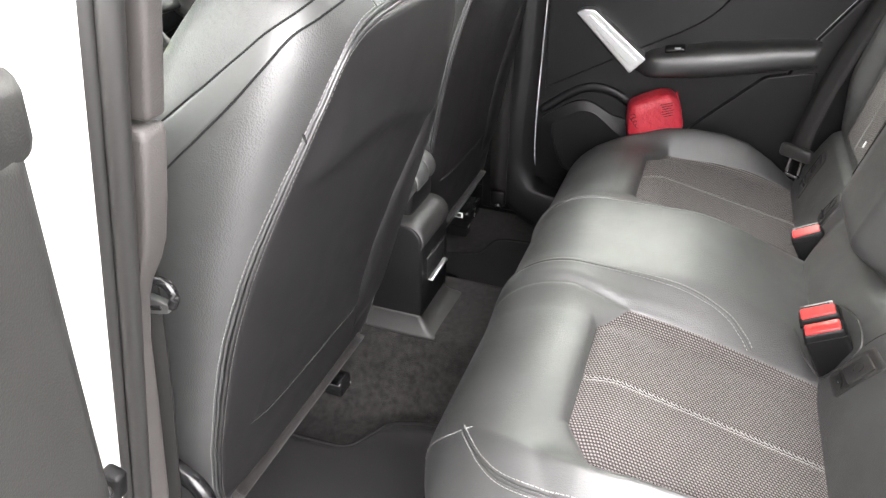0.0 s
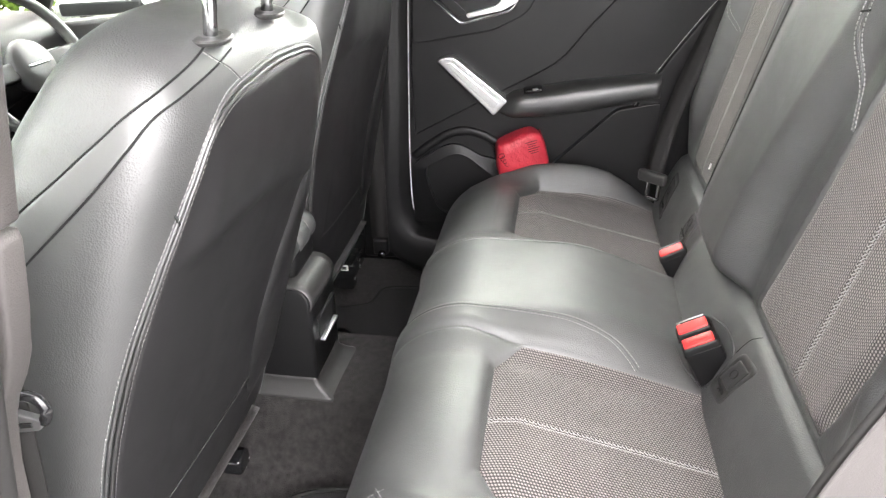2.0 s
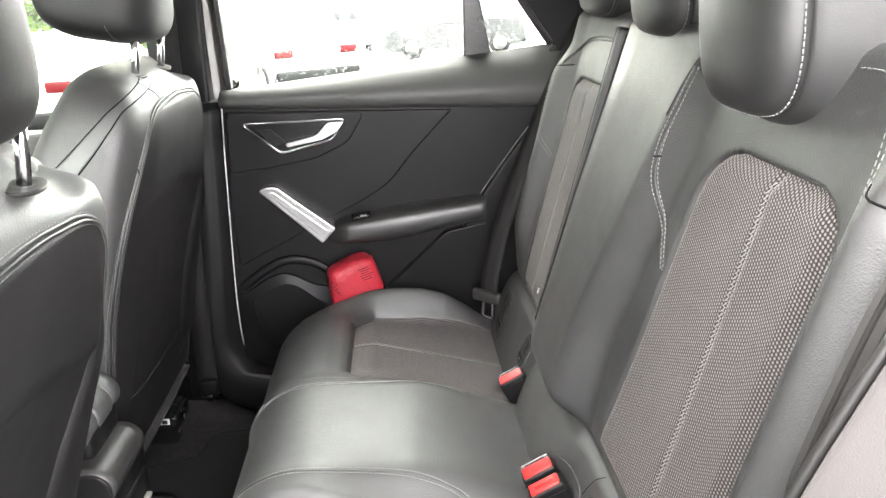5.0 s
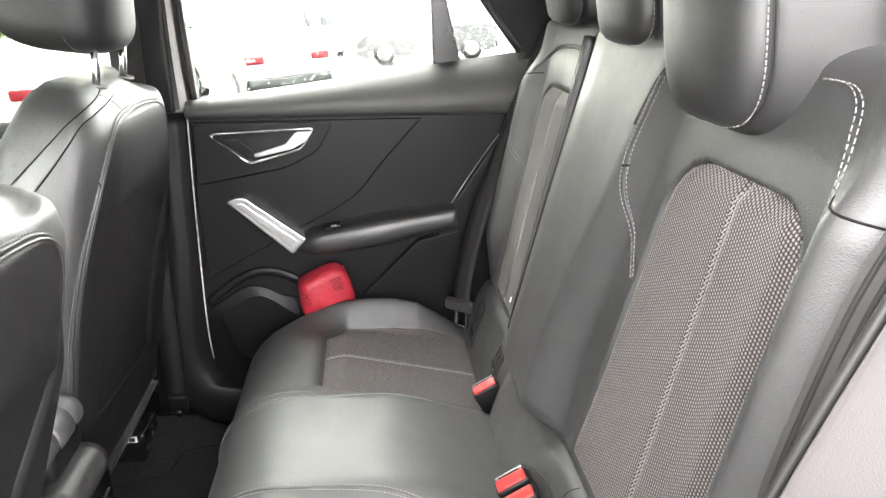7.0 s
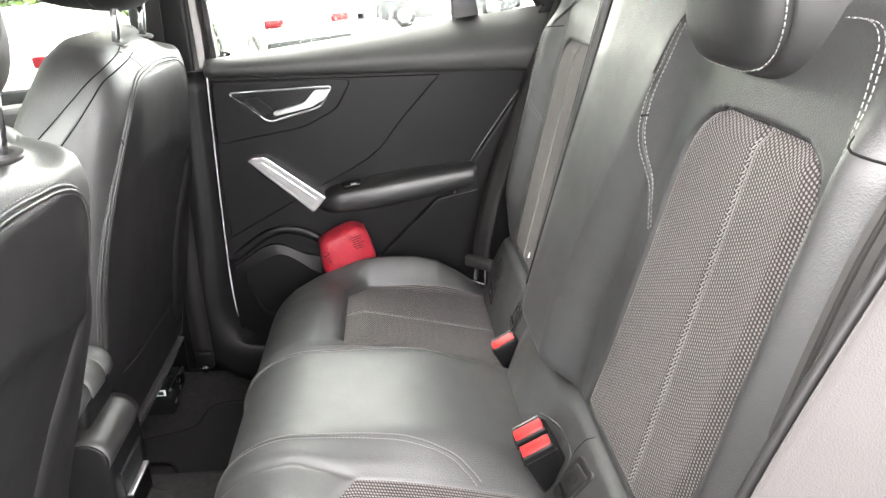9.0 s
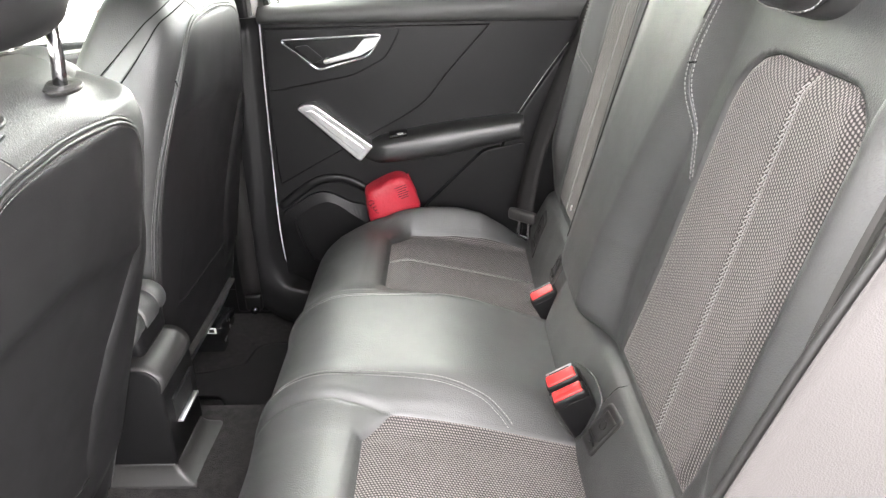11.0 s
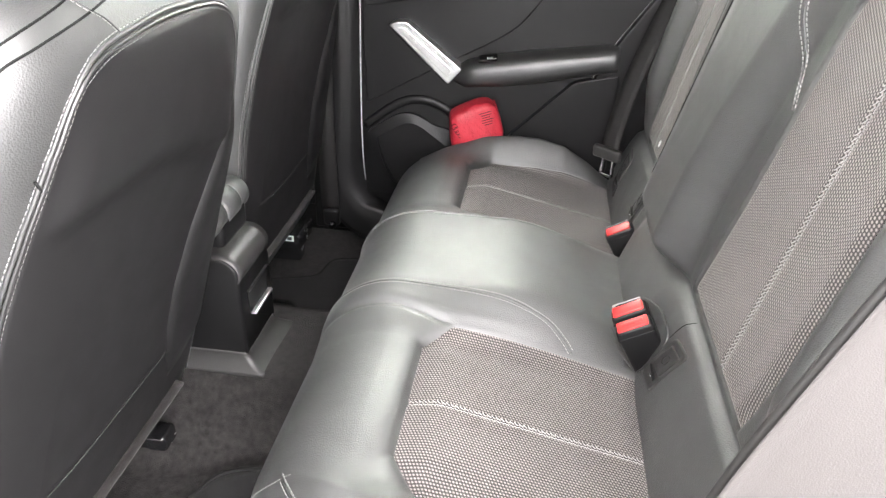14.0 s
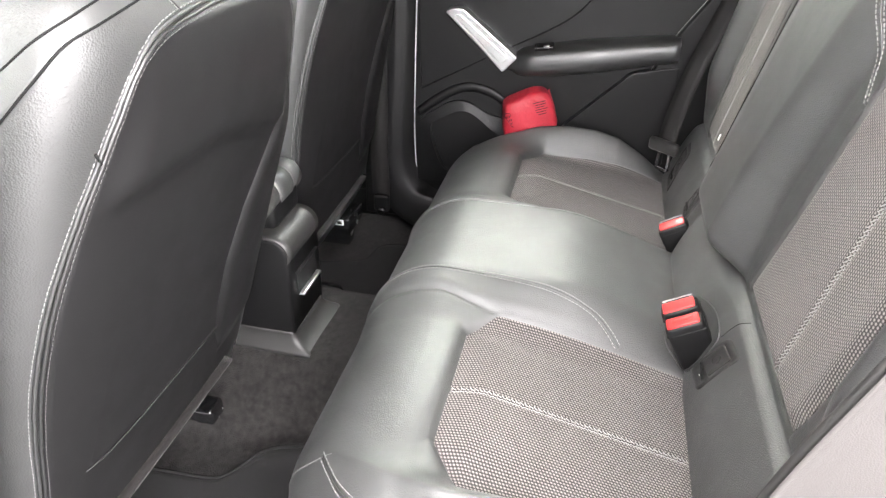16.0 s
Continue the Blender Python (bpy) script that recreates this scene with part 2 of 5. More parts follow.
def rbox(name, centre, size, r, mat, parent, label="", rot=(0, 0, 0), seg=3, taper=None):
    """A box with rounded edges. taper: the scale of its top in x and y."""
    bm = bmesh.new()
    bmesh.ops.create_cube(bm, size=1)
    for v in bm.verts:
        k = taper if taper and v.co.z > 0 else (1, 1)
        v.co = Vector((v.co.x * size[0] * k[0], v.co.y * size[1] * k[1], v.co.z * size[2]))
    if r:
        bmesh.ops.bevel(bm, geom=list(bm.edges), offset=r, segments=seg, profile=0.5, affect="EDGES", clamp_overlap=True)
    bmesh.ops.transform(bm, matrix=pose(*centre, *rot), verts=bm.verts)
    return part(name, bm, mat, parent, label, smooth=seg > 1)


def prism(name, outline, axis_point, depth, mat, parent, label="", r=0.0, smooth=False):
    """An outline of (x, z) points in the plane y = axis_point, drawn out towards -y by depth, with its front edge rounded by r."""
    bm = bmesh.new()
    front = [bm.verts.new((x, axis_point - depth, z)) for x, z in outline]
    back = [bm.verts.new((x, axis_point, z)) for x, z in outline]
    f = bm.faces.new(front)
    bm.faces.new(list(reversed(back)))
    n = len(outline)
    for i in range(n):
        bm.faces.new((front[i], back[i], back[(i + 1) % n], front[(i + 1) % n]))
    bmesh.ops.recalc_face_normals(bm, faces=bm.faces)
    if r:
        bmesh.ops.bevel(bm, geom=list(f.edges), offset=r, segments=3, profile=0.5, affect="EDGES", clamp_overlap=True)
    return part(name, bm, mat, parent, label, smooth)


def rounded_outline(points, r, n=5):
    """Corners of a 2D polygon turned into arcs."""
    out = []
    p = [Vector(q) for q in points]
    for i in range(len(p)):
        a, b, c = p[i - 1], p[i], p[(i + 1) % len(p)]
        k = min(r, 0.45 * (a - b).length, 0.45 * (c - b).length)
        s, e = b + (a - b).normalized() * k, b + (c - b).normalized() * k
        out += [((1 - t) ** 2 * s + 2 * t * (1 - t) * b + t * t * e) for t in (q / n for q in range(n + 1))]
    return [(q.x, q.y) for q in out]


# ---- body shell ----
def floor_height(x, y):
    hump = 0.150 * (1 - smooth01(abs(y), 0.10, 0.23))
    return 0.015 + hump + 0.06 * smooth01(-x, 0.50, 0.85) * (1 - smooth01(abs(y), 0.10, 0.23)) - 0.004 * noise.noise((x * 5, y * 5, 0))


floor_fn = lambda u, v, off: (-1.5 + 2.2 * u, -0.74 + 1.48 * v, floor_height(-1.5 + 2.2 * u, -0.74 + 1.48 * v) + off)
tagged(mesh_ob("floor", *panel(floor_fn, 60, 90, 0.0, -0.03), CARPET), "dark carpeted cabin floor with a central tunnel", "floor", kind="structure")

# ---- rear bench ----
CUSHION_END = 0.618
RIDGE_X = (-0.30, -0.12, -0.04, 0.03, 0.095, 0.16, 0.216, 0.273, 0.32, 0.44)
RIDGE_Z = (0.365, 0.376, 0.391, 0.409, 0.416, 0.413, 0.398, 0.362, 0.324, 0.25)


def cushion_front(y):
    return -0.185 + 0.008 * (1 - smooth01(abs(y), 0.08, 0.14)) + 0.11 * max(0, (abs(y) - 0.445) / 0.178) ** 2.0


def crest(x):
    """How far out the edge of the side bolster runs."""
    return 0.480 + 0.066 * smooth01(x, -0.17, 0.06)


def cushion_top(x, y, at=None):
    """The height of the seat; at: where along the lip the bolster's edge is taken from."""
    a = abs(y)
    edge = crest(x if at is None else at)
    side = 0.3815 - 0.168 * x - 0.068 * math.sqrt(x * x + 0.0009)
    mid = 0.413 - 0.095 * smooth01(x, 0.10, 0.44)
    w = 1 - smooth01(a, 0.105, 0.225)
    z = side + (mid - side) * w
    ridge = lerp_table(x, RIDGE_X, RIDGE_Z)
    z += (ridge - side) * smooth01(a, edge - 0.066, edge + 0.010) * 1.02 - 0.006 * smooth01(a, 0.40, 0.49) * (1 - smooth01(a, 0.49, 0.54)) * (1 - smooth01(x, 0.1, 0.25))
    crease = 0.146 + 0.036 * min(1, max(0, (x + 0.117) / 0.15))
    z -= 0.0042 * math.exp(-((a - crease) / 0.0055) ** 2) * (1 - smooth01(x, 0.02, 0.06))
    z += 0.0018 * math.exp(-((a - crease + 0.016) / 0.009) ** 2) * (1 - smooth01(x, 0.05, 0.25))
    if a > edge - 0.004:
        t = min(1, (a - edge + 0.004) / (CUSHION_END - edge + 0.004))
        z -= 0.060 * t * smooth01(t, -0.05, 0.12) + 0.070 * (1 - math.sqrt(max(0, 1 - t * t)))
    return z


def cushion(x, y, off=0.0):
    """A point of the bench's skin; x runs on round the front lip."""
    xf, rx, rz = cushion_front(y), 0.140, 0.13
    start = xf + rx
    if x >= start:
        return Vector((x, y, cushion_top(x, y) + off))
    p = (start - x) / 0.215 * math.pi / 2
    z = cushion_top(start, y, x)
    if p <= math.pi / 2:
        return Vector((start - (rx + off) * math.sin(p), y, z - rz + (rz + off) * math.cos(p)))
    return Vector((xf - off + 0.25 * (start - 0.215 - x), y, z - rz - (start - 0.215 - x)))


INSERT_FRONT = 0.002


def insert_low(x):
    return 0.226 - 0.043 * min(1, max(0, x - INSERT_FRONT) / 0.042)


def insert_high(x):
    return 0.440 + 0.060 * min(1, max(0, x - INSERT_FRONT) / 0.045) + 0.010 * smooth01(x, 0.05, 0.33)


def insert_edge(x, y):
    """How far a point lies inside the cloth insert (negative: outside it, on the leather)."""
    a = abs(y)
    q = max(x, INSERT_FRONT)
    return min(x - INSERT_FRONT, 0.75 * (a - insert_low(q)), 0.75 * (insert_high(q) - a), 0.335 - x)


def rolled_in(x, y):
    """How deep the leather turns down into the crease at the front of an insert."""
    return 0.013 * (1 - smooth01(x, 0.02, 0.16)) * smooth01(abs(y), 0.180, 0.235)


rear_bench = thing("rear_bench", "black leather rear bench with grey woven cloth inserts", "bench seat")
rings = []
NY = 460
for j in range(NY + 1):
    y = -CUSHION_END + 0.0005 + (2 * CUSHION_END - 0.001) * j / NY
    xs = [-0.42 + 0.02 * k for k in range(7)] + [-0.29 + 0.004 * k for k in range(176)]
    ring = []
    for x in xs:
        p = cushion(x, y)
        edge = insert_edge(x, y)
        deep = rolled_in(x, y)
        if edge > 0:
            p.z -= deep + 0.010 * smooth01(edge, 0.0, 0.010)
        elif edge > -0.026:
            q = 1 + edge / 0.026
            p.z -= deep * (1 - math.sqrt(max(0.0, 1 - q * q)))
        ring.append(p)
    ring += [Vector((0.44, y, 0.10)), Vector((-0.06, y, 0.08))]
    rings.append(ring)
bench = mesh_ob("cushion", *loft(rings), LEATHER, rear_bench)


def slant_rows(fn, length, pitch=0.0062, wide=0.0054):
    """Two rows of slanted threads along fn(s, d): s along the seam, d across it, both in metres."""
    rows = []
    for k in range(int(length / pitch)):
        s = k * pitch
        for d in (-wide / 2, wide / 2):
            rows.append([fn(s, d - 0.0016), fn(s + 0.0028, d), fn(s + 0.0056, d + 0.0016)])
    return rows


def threads(name, rows, mat, parent, label="", r=0.0006):
    """Single threads, each along its own three points, joined into one part."""
    verts, faces = [], []
    for row in rows:
        v, f = loft(tube_rings(row, r, 5))
        k = len(verts)
        verts += v
        faces += [tuple(k + q for q in face) for face in f]
    return mesh_ob(name, verts, faces, mat, parent, label)


for s in (-1, 1):
    def lay(x, y, off):
        edge = insert_edge(x, y)
        sink = -rolled_in(x, y) * (1 - smooth01(edge, 0.0, 0.055)) - 0.0015 + 0.003 * smooth01(edge, 0, 0.02)
        return cushion(x, y, sink - 0.0022 * math.exp(-((abs(y) - 0.345) / 0.004) ** 2) + off)

    def fn(u, v, off, s=s):
        x = INSERT_FRONT + 0.001 + 0.333 * u
        lo, hi = insert_low(x) + 0.0005, insert_high(x) - 0.0005
        return lay(x, s * (lo + (hi - lo) * v), off)
    v, f = panel(fn, 80, 80, 0.0, -0.015)
    mesh_ob("cloth_insert", v, f, CLOTH, bench, "grey woven cloth insert with pale knots", uvs=[(p.x, p.y) for p in v])
    rim = [fn(k / 40, 0.0, 0.0) for k in range(41)] + [fn(1.0, k / 20, 0.0) for k in range(1, 20)] + [fn(1 - k / 40, 1.0, 0.0) for k in range(41)] + [fn(0.0, 1 - k / 20, 0.0) for k in range(1, 21)]
    tube("insert_piping", rim, 0.0010, LEATHER_SMOOTH, bench, "black leather piping round the insert", n=6)
    threads("centre_stitching", slant_rows(lambda q, d, s=s: lay(INSERT_FRONT + 0.004 + q, s * (0.345 + d), 0.0010), 0.325), THREAD, bench, "pale slanted thread along the insert")
    seam = [(-0.30, 0.118), (-0.15, 0.120), (-0.05, 0.121), (0.09, 0.129), (0.178, 0.145), (0.212, 0.164), (0.228, 0.180)]
    line = spline([(x, s * y, 0) for x, y in seam])
    for d in (-0.004, 0.004):
        side = [q + Vector((0, d, 0)) if q.x < 0.16 else q + Vector((-d * s, d * 0.6, 0)) for q in line]
        stitches("seam_stitching", [[cushion(q.x, q.y, 0.0008) for q in side]], THREAD, bench, "double pale seam", r=0.0006)
    tube("seam", [cushion(q.x, q.y, 0.0003) for q in line], 0.0014, LEATHER_SMOOTH, bench, n=6)
    corner = spline([(-0.127, s * 0.488, 0), (-0.108, s * 0.510, 0), (-0.087, s * 0.532, 0), (-0.054, s * 0.553, 0), (-0.002, s * 0.567, 0), (0.08, s * 0.577, 0), (0.2, s * 0.581, 0)])
    stitches("corner_stitching", [[cushion(q.x, q.y + d, 0.0008) for q in corner] for d in (-0.005, 0.005)], THREAD, bench, "double pale seam", r=0.0006)
    for d in (-0.0017, 0.0017):
        tube("corner_seam", [cushion(q.x, q.y + d, 0.0006) for q in corner], 0.0014, LEATHER_SMOOTH, bench, n=6)
    wrap = spline([(-0.112, s * 0.489, 0), (-0.145, s * 0.489, 0), (-0.19, s * 0.484, 0), (-0.25, s * 0.476, 0)])
    stitches("lip_stitching", [[cushion(q.x, q.y, 0.0006) for q in wrap]], THREAD, bench, "pale seam over the front lip")

# ---- rear backrests ----
SPLIT = 0.205


def back_x(z):
    return 0.2895 + 0.21 * z


def back_insert(z):
    """Inner and outer edge of a cloth insert at the height z."""
    lo = lerp_table(z, (0.46, 0.485, 0.55, 0.63, 0.85, 0.875, 0.895, 0.912, 0.921, 0.925), (0.147, 0.152, 0.162, 0.172, 0.190, 0.197, 0.210, 0.232, 0.258, 0.285))
    hi = lerp_table(z, (0.46, 0.50, 0.60, 0.87, 0.895, 0.910, 0.920, 0.925), (0.434, 0.447, 0.459, 0.459, 0.453, 0.442, 0.424, 0.400))
    return lo, hi


CREASE = 0.455


def back_face(y, z, off=0.0):
    """A point of the backrests' front skin: a rolled foot up to the crease, the padded back above it."""
    a = abs(y)
    x = back_x(z) - 0.14 * max(0.0, 0.45 - z)
    if y < 0:
        begin = lerp_table(z, (0.47, 0.61, 0.724, 0.834, 0.95, 1.02), (0.045, 0.035, 0.056, 0.080, 0.10, 0.12))
        wing = 1 - smooth01(a, begin, begin + 0.080)
    else:
        wing = (1 - 0.45 * smooth01(y, 0.09, 0.20)) if y < SPLIT + 0.004 else 0.0
    if z < CREASE:
        mid = 1 - smooth01(a, 0.105, 0.165)
        q = (z - 0.372) / 0.083
        x -= (0.013 + 0.019 * mid) * max(0.0, 1 - q * q) ** 0.6
        x += 0.010 * smooth01(z, CREASE - 0.012, CREASE)
    else:
        rise = min(1.0, (z - CREASE) / 0.040)
        rise = math.sqrt(rise * (2 - rise))
        x += 0.010 * (1 - rise)
        x -= rise * wing * lerp_table(z, (0.5, 0.75, 1.02), (0.054, 0.042, 0.022))
    if a > 0.44 and z > 0.3:
        x -= 0.034 * smooth01(a, 0.463, 0.508) * smooth01(z, 0.45, 0.60) * (1 - 0.75 * smooth01(z, 0.915, 0.99))
    outer = 0.556 if y < 0 else 0.56
    roll, deep = (0.072, 0.095) if y < 0 else (0.035, 0.05)
    if a > outer - roll:
        t = min(1, (a - outer + roll) / roll)
        x += deep * (1 - math.sqrt(max(0, 1 - t * t)))
    return Vector((x - off, y, z))


def make_backrest(y0, y1, insert_side, label):
    inner = 0.250 if insert_side > 0 else 0.0
    zs = [0.26 + 0.004 * k for k in range(193)]
    rings = []
    n = max(24, int((y1 - y0) / 0.0035))
    for j in range(n + 1):
        y = y0 + (y1 - y0) * j / n
        if j == 0 and y0 < 0:
            y += 0.0002
        ring = []
        for z in zs:
            p = back_face(y, z)
            if y0 < 0:
                q = max(0.0, (y - y1 + 0.030) / 0.030)
                p.x += 0.045 * (1 - math.sqrt(max(0.0, 1 - q * q))) * smooth01(z, 0.44, 0.52)
            else:
                q = max(0.0, (y0 + 0.012 - y) / 0.012)
                p.x += 0.012 * (1 - math.sqrt(max(0.0, 1 - q * q)))
            lo, hi = back_insert(z) if 0.46 < z < 0.925 else (9, 9)
            lo = max(lo, inner)
            if lo < abs(y) < hi and y * insert_side > 0:
                p.x += 0.018 * smooth01(min(abs(y) - lo, hi - abs(y), z - 0.46, 0.925 - z), -0.002, 0.014)
            ring.append(p)
        t = ring[-1]
        r = 0.055
        for k in range(1, 9):
            a = k / 8 * math.pi / 2
            ring.append(Vector((t.x + r * (1 - math.cos(a)), y, t.z + 0.03 * math.sin(a))))
        ring += [Vector((t.x + 0.10, y, t.z + 0.03)), Vector((t.x + 0.14, y, t.z)), Vector((0.52, y, 0.26))]
        rings.append(ring)
    ob = mesh_ob("backrest", *loft(rings), LEATHER, rear_bench, label)

    def fn(u, v, off):
        z = 0.462 + 0.460 * u
        lo, hi = back_insert(z)
        lo = max(lo, inner)
        y = insert_side * (lo + 0.001 + (hi - lo - 0.002) * v)
        edge = min(z - 0.462, 0.922 - z, abs(y) - lo, hi - abs(y))
        return back_face(y, z, -0.006 + 0.010 * smooth01(edge, 0, 0.025) - 0.003 * math.exp(-((abs(y) - 0.345) / 0.004) ** 2) + off)
    ys = [insert_side * 0.005 * k for k in range(125)]
    steps = [0.0] + [(back_face(b, 0.7) - back_face(a, 0.7)).length for a, b in zip(ys, ys[1:])]
    lengths = np.cumsum(steps)
    arc = lambda y: float(np.interp(abs(y), [abs(q) for q in ys], lengths)) + 0.35 * max(0.0, abs(y) - 0.40)
    v, f = panel(fn, 80, 60, 0.0, -0.015)
    mesh_ob("cloth_insert", v, f, CLOTH, ob, "grey woven cloth insert with pale knots", uvs=[(p.z * 1.04, arc(p.y)) for p in v])
    rim = [fn(k / 60, 0.0, 0.001) for k in range(61)] + [fn(1.0, k / 20, 0.001) for k in range(1, 20)] + [fn(1 - k / 60, 1.0, 0.001) for k in range(61)] + [fn(0.0, 1 - k / 20, 0.001) for k in range(1, 21)]
    tube("insert_piping", rim, 0.0013, LEATHER_SMOOTH, ob, "black leather piping round the insert", n=6)

    def on_cloth(q, d):
        z = min(0.9215, 0.463 + q)
        lo, hi = back_insert(z)
        lo = max(lo, inner)
        return fn((z - 0.462) / 0.460, (0.345 + d - lo - 0.001) / (hi - lo - 0.002), 0.0012)
    threads("centre_stitching", slant_rows(on_cloth, 0.452), THREAD, ob, "pale slanted thread along the insert")
    return ob


near_back = make_backrest(-0.556, SPLIT - 0.004, -1, "upright black leather seat back with a grey cloth insert")
far_back = make_backrest(SPLIT + 0.008, 0.56, 1, "narrow upright black leather seat back beside the door")
for ob, s in ((near_back, -1), (far_back, 1)):
    seam = spline([(s * 0.132, 1.0, 0), (s * 0.117, 0.937, 0), (s * 0.112, 0.895, 0), (s * 0.118, 0.85, 0), (s * 0.145, 0.798, 0), (s * 0.178, 0.748, 0)])
    if s < 0:
        stitches("seam_stitching", [[back_face(q.x + d, q.y, 0.0016) for q in seam] for d in (-0.0045, 0.0045)], THREAD, ob, "double pale seam", r=0.0008)
        flap = spline([(-0.104, 0.936, 0), (-0.112, 0.965, 0), (-0.125, 1.0, 0), (-0.14, 1.02, 0)])
        tube("flap_edge", [back_face(q.x, q.y, 0.0006) for q in flap], 0.0016, LEATHER_SMOOTH, ob, n=6)
        hem = spline([(-0.214, 0.4505, 0), (-0.207, 0.439, 0), (-0.2035, 0.424, 0), (-0.202, 0.412, 0)], 6)
        tube("hem_seam", [back_face(q.x, q.y, 0.0004) for q in hem], 0.0006, INK, ob, n=6)
        tube("seam", [back_face(q.x, q.y, 0.0006) for q in seam], 0.0014, LEATHER_SMOOTH, ob, n=6)
    if s > 0:
        brow = spline([(0.245, 1.000, 0), (0.33, 1.004, 0), (0.42, 0.996, 0), (0.475, 0.975, 0), (0.500, 0.945, 0)])
        for d in (-0.003, 0.003):
            tube("brow_seam", [back_face(q.x, q.y + d, 0.0010) for q in brow], 0.0013, LEATHER_SMOOTH, ob, n=6)
    if s < 0:
        outer = spline([(-0.466, 0.862, 0), (-0.472, 0.905, 0), (-0.472, 0.947, 0), (-0.465, 0.99, 0), (-0.459, 1.012, 0), (-0.445, 1.024, 0), (-0.425, 1.027, 0), (-0.405, 1.026, 0)])
    else:
        outer = spline([(0.470, 0.748, 0), (0.500, 0.785, 0), (0.520, 0.83, 0), (0.524, 0.88, 0), (0.515, 0.93, 0), (0.497, 0.965, 0)])
    stitches("bolster_stitching", [[back_face(q.x + d, q.y, 0.0022) for q in outer] for d in (-0.004, 0.004)], THREAD, ob, "double pale seam", length=0.0046, gap=0.0028, r=0.0006 if s < 0 else 0.0005)
    tube("bolster_seam", [back_face(s * (0.474 + 0.075 * k / 10), 0.942 - 0.001 * k, 0.0004) for k in range(11)], 0.0012, INK, ob, n=6)


edge_roll = [back_face(SPLIT + 0.026, z, 0.004) for z in np.linspace(0.47, 1.028, 40)]
tube("split_roll", edge_roll, 0.011, LEATHER, far_back, "dark rolled edge along the split", n=14)
tube("split_piping", [q + Vector((-0.0100, 0.006, 0)) for q in edge_roll], 0.0016, GREY_PLASTIC, far_back, n=6)
tube("split_seam", [back_face(SPLIT - 0.022, z, 0.0005) for z in np.linspace(0.50, 1.02, 40)], 0.0009, INK, near_back, n=6)
rbox("strap_end", tuple(back_face(SPLIT - 0.006, 0.905, -0.012)), (0.004, 0.022, 0.004), 0.001, INK, near_back, seg=2)
rbox("tag", (0.372, SPLIT + 0.006, 0.546), (0.003, 0.003, 0.012), 0.001, LABEL, far_back, "small white tag", rot=(0, 12, 0), seg=2)
notch = [back_face(-0.118 + 0.012 * k / 6, 0.885 - 0.004 * k / 6, 0.0008) for k in range(7)]
tube("seam_notch", notch, 0.0016, INK, near_back, n=6)


def superbox(centre, half, power=4.0, nu=40, nv=28, bend=None):
    """A soft pillow shape: a superellipsoid."""
    verts, faces = [], []
    sp = lambda c, k: math.copysign(abs(c) ** (2 / k), c)
    for i in range(nv + 1):
        b = -math.pi / 2 + math.pi * i / nv
        for j in range(nu):
            a = 2 * math.pi * j / nu
            x, y, z = half[0] * sp(math.cos(b), power) * sp(math.cos(a), power), half[1] * sp(math.cos(b), power) * sp(math.sin(a), power), half[2] * sp(math.sin(b), power)
            if bend:
                x, y, z = bend(x, y, z)
            verts.append(Vector(centre) + Vector((x, y, z)))
    for i in range(nv):
        for j in range(nu):
            k = (j + 1) % nu
            faces.append((i * nu + j, i * nu + k, (i + 1) * nu + k, (i + 1) * nu + j))
    return verts, faces


# ---- rear headrests ----
def make_rear_headrest(y, x, z, w, h, label):
    """A soft block: a narrow stitched front face at x, widening towards the rear."""
    ob = thing("rear_headrest", label, "headrest", "rear headrests")
    sp = lambda c, k: math.copysign(abs(c) ** (2 / k), c)

    def ring(depth, kw, kh, power, n=72):
        out = []
        for k in range(n):
            q = 2 * math.pi * k / n
            py, pz = w * kw * sp(math.cos(q), power), h * kh * sp(math.sin(q), power)
            out.append(Vector((x + depth + 0.12 * py * py / w - 0.14 * pz, y + py, z + pz)))
        return out
    front = [(-0.010, 0.02, 0.02, 3.2), (-0.0098, 0.35, 0.35, 3.2), (-0.0085, 0.65, 0.65, 3.4), (-0.005, 0.84, 0.86, 3.6), (0.001, 0.94, 0.945, 3.8), (0.008, 0.985, 0.985, 3.8), (0.016, 0.995, 0.995, 3.8), (0.020, 0.97, 0.975, 3.8)]
    mesh_ob("front_pad", *loft([ring(*r) for r in front]), LEATHER_SMOOTH, ob, "padded front of the headrest")
    shell = [(0.019, 0.965, 0.97, 3.8), (0.021, 1.01, 1.01, 3.8), (0.028, 1.06, 1.04, 3.8), (0.045, 1.22, 1.10, 3.6), (0.065, 1.38, 1.15, 3.4), (0.085, 1.46, 1.16, 3.2), (0.105, 1.46, 1.12, 3.0), (0.125, 1.36, 1.0, 2.8), (0.138, 1.1, 0.8, 2.6), (0.142, 0.5, 0.4, 2.4)]
    mesh_ob("shell", *loft([ring(*r) for r in shell]), LEATHER_SMOOTH, ob)
    loop = ring(0.0105, 1.0, 1.0, 3.8)
    stitches("stitching", [loop + loop[:1]], THREAD, ob, "pale stitched edge", length=0.0042, gap=0.0022, r=0.0008)
    tail = ring(0.088, 1.475, 1.172, 3.2)
    tube("rear_seam", tail + tail[:1], 0.0009, GREY_PLASTIC, ob, n=5)
    for side in (-0.5, 0.5):
        tube("post", [(x + 0.075, y + side * w, z - h * 1.4), (x + 0.075, y + side * w, z - 0.5 * h)], 0.006, CHROME, ob, "bright chrome post", n=12)
    return ob


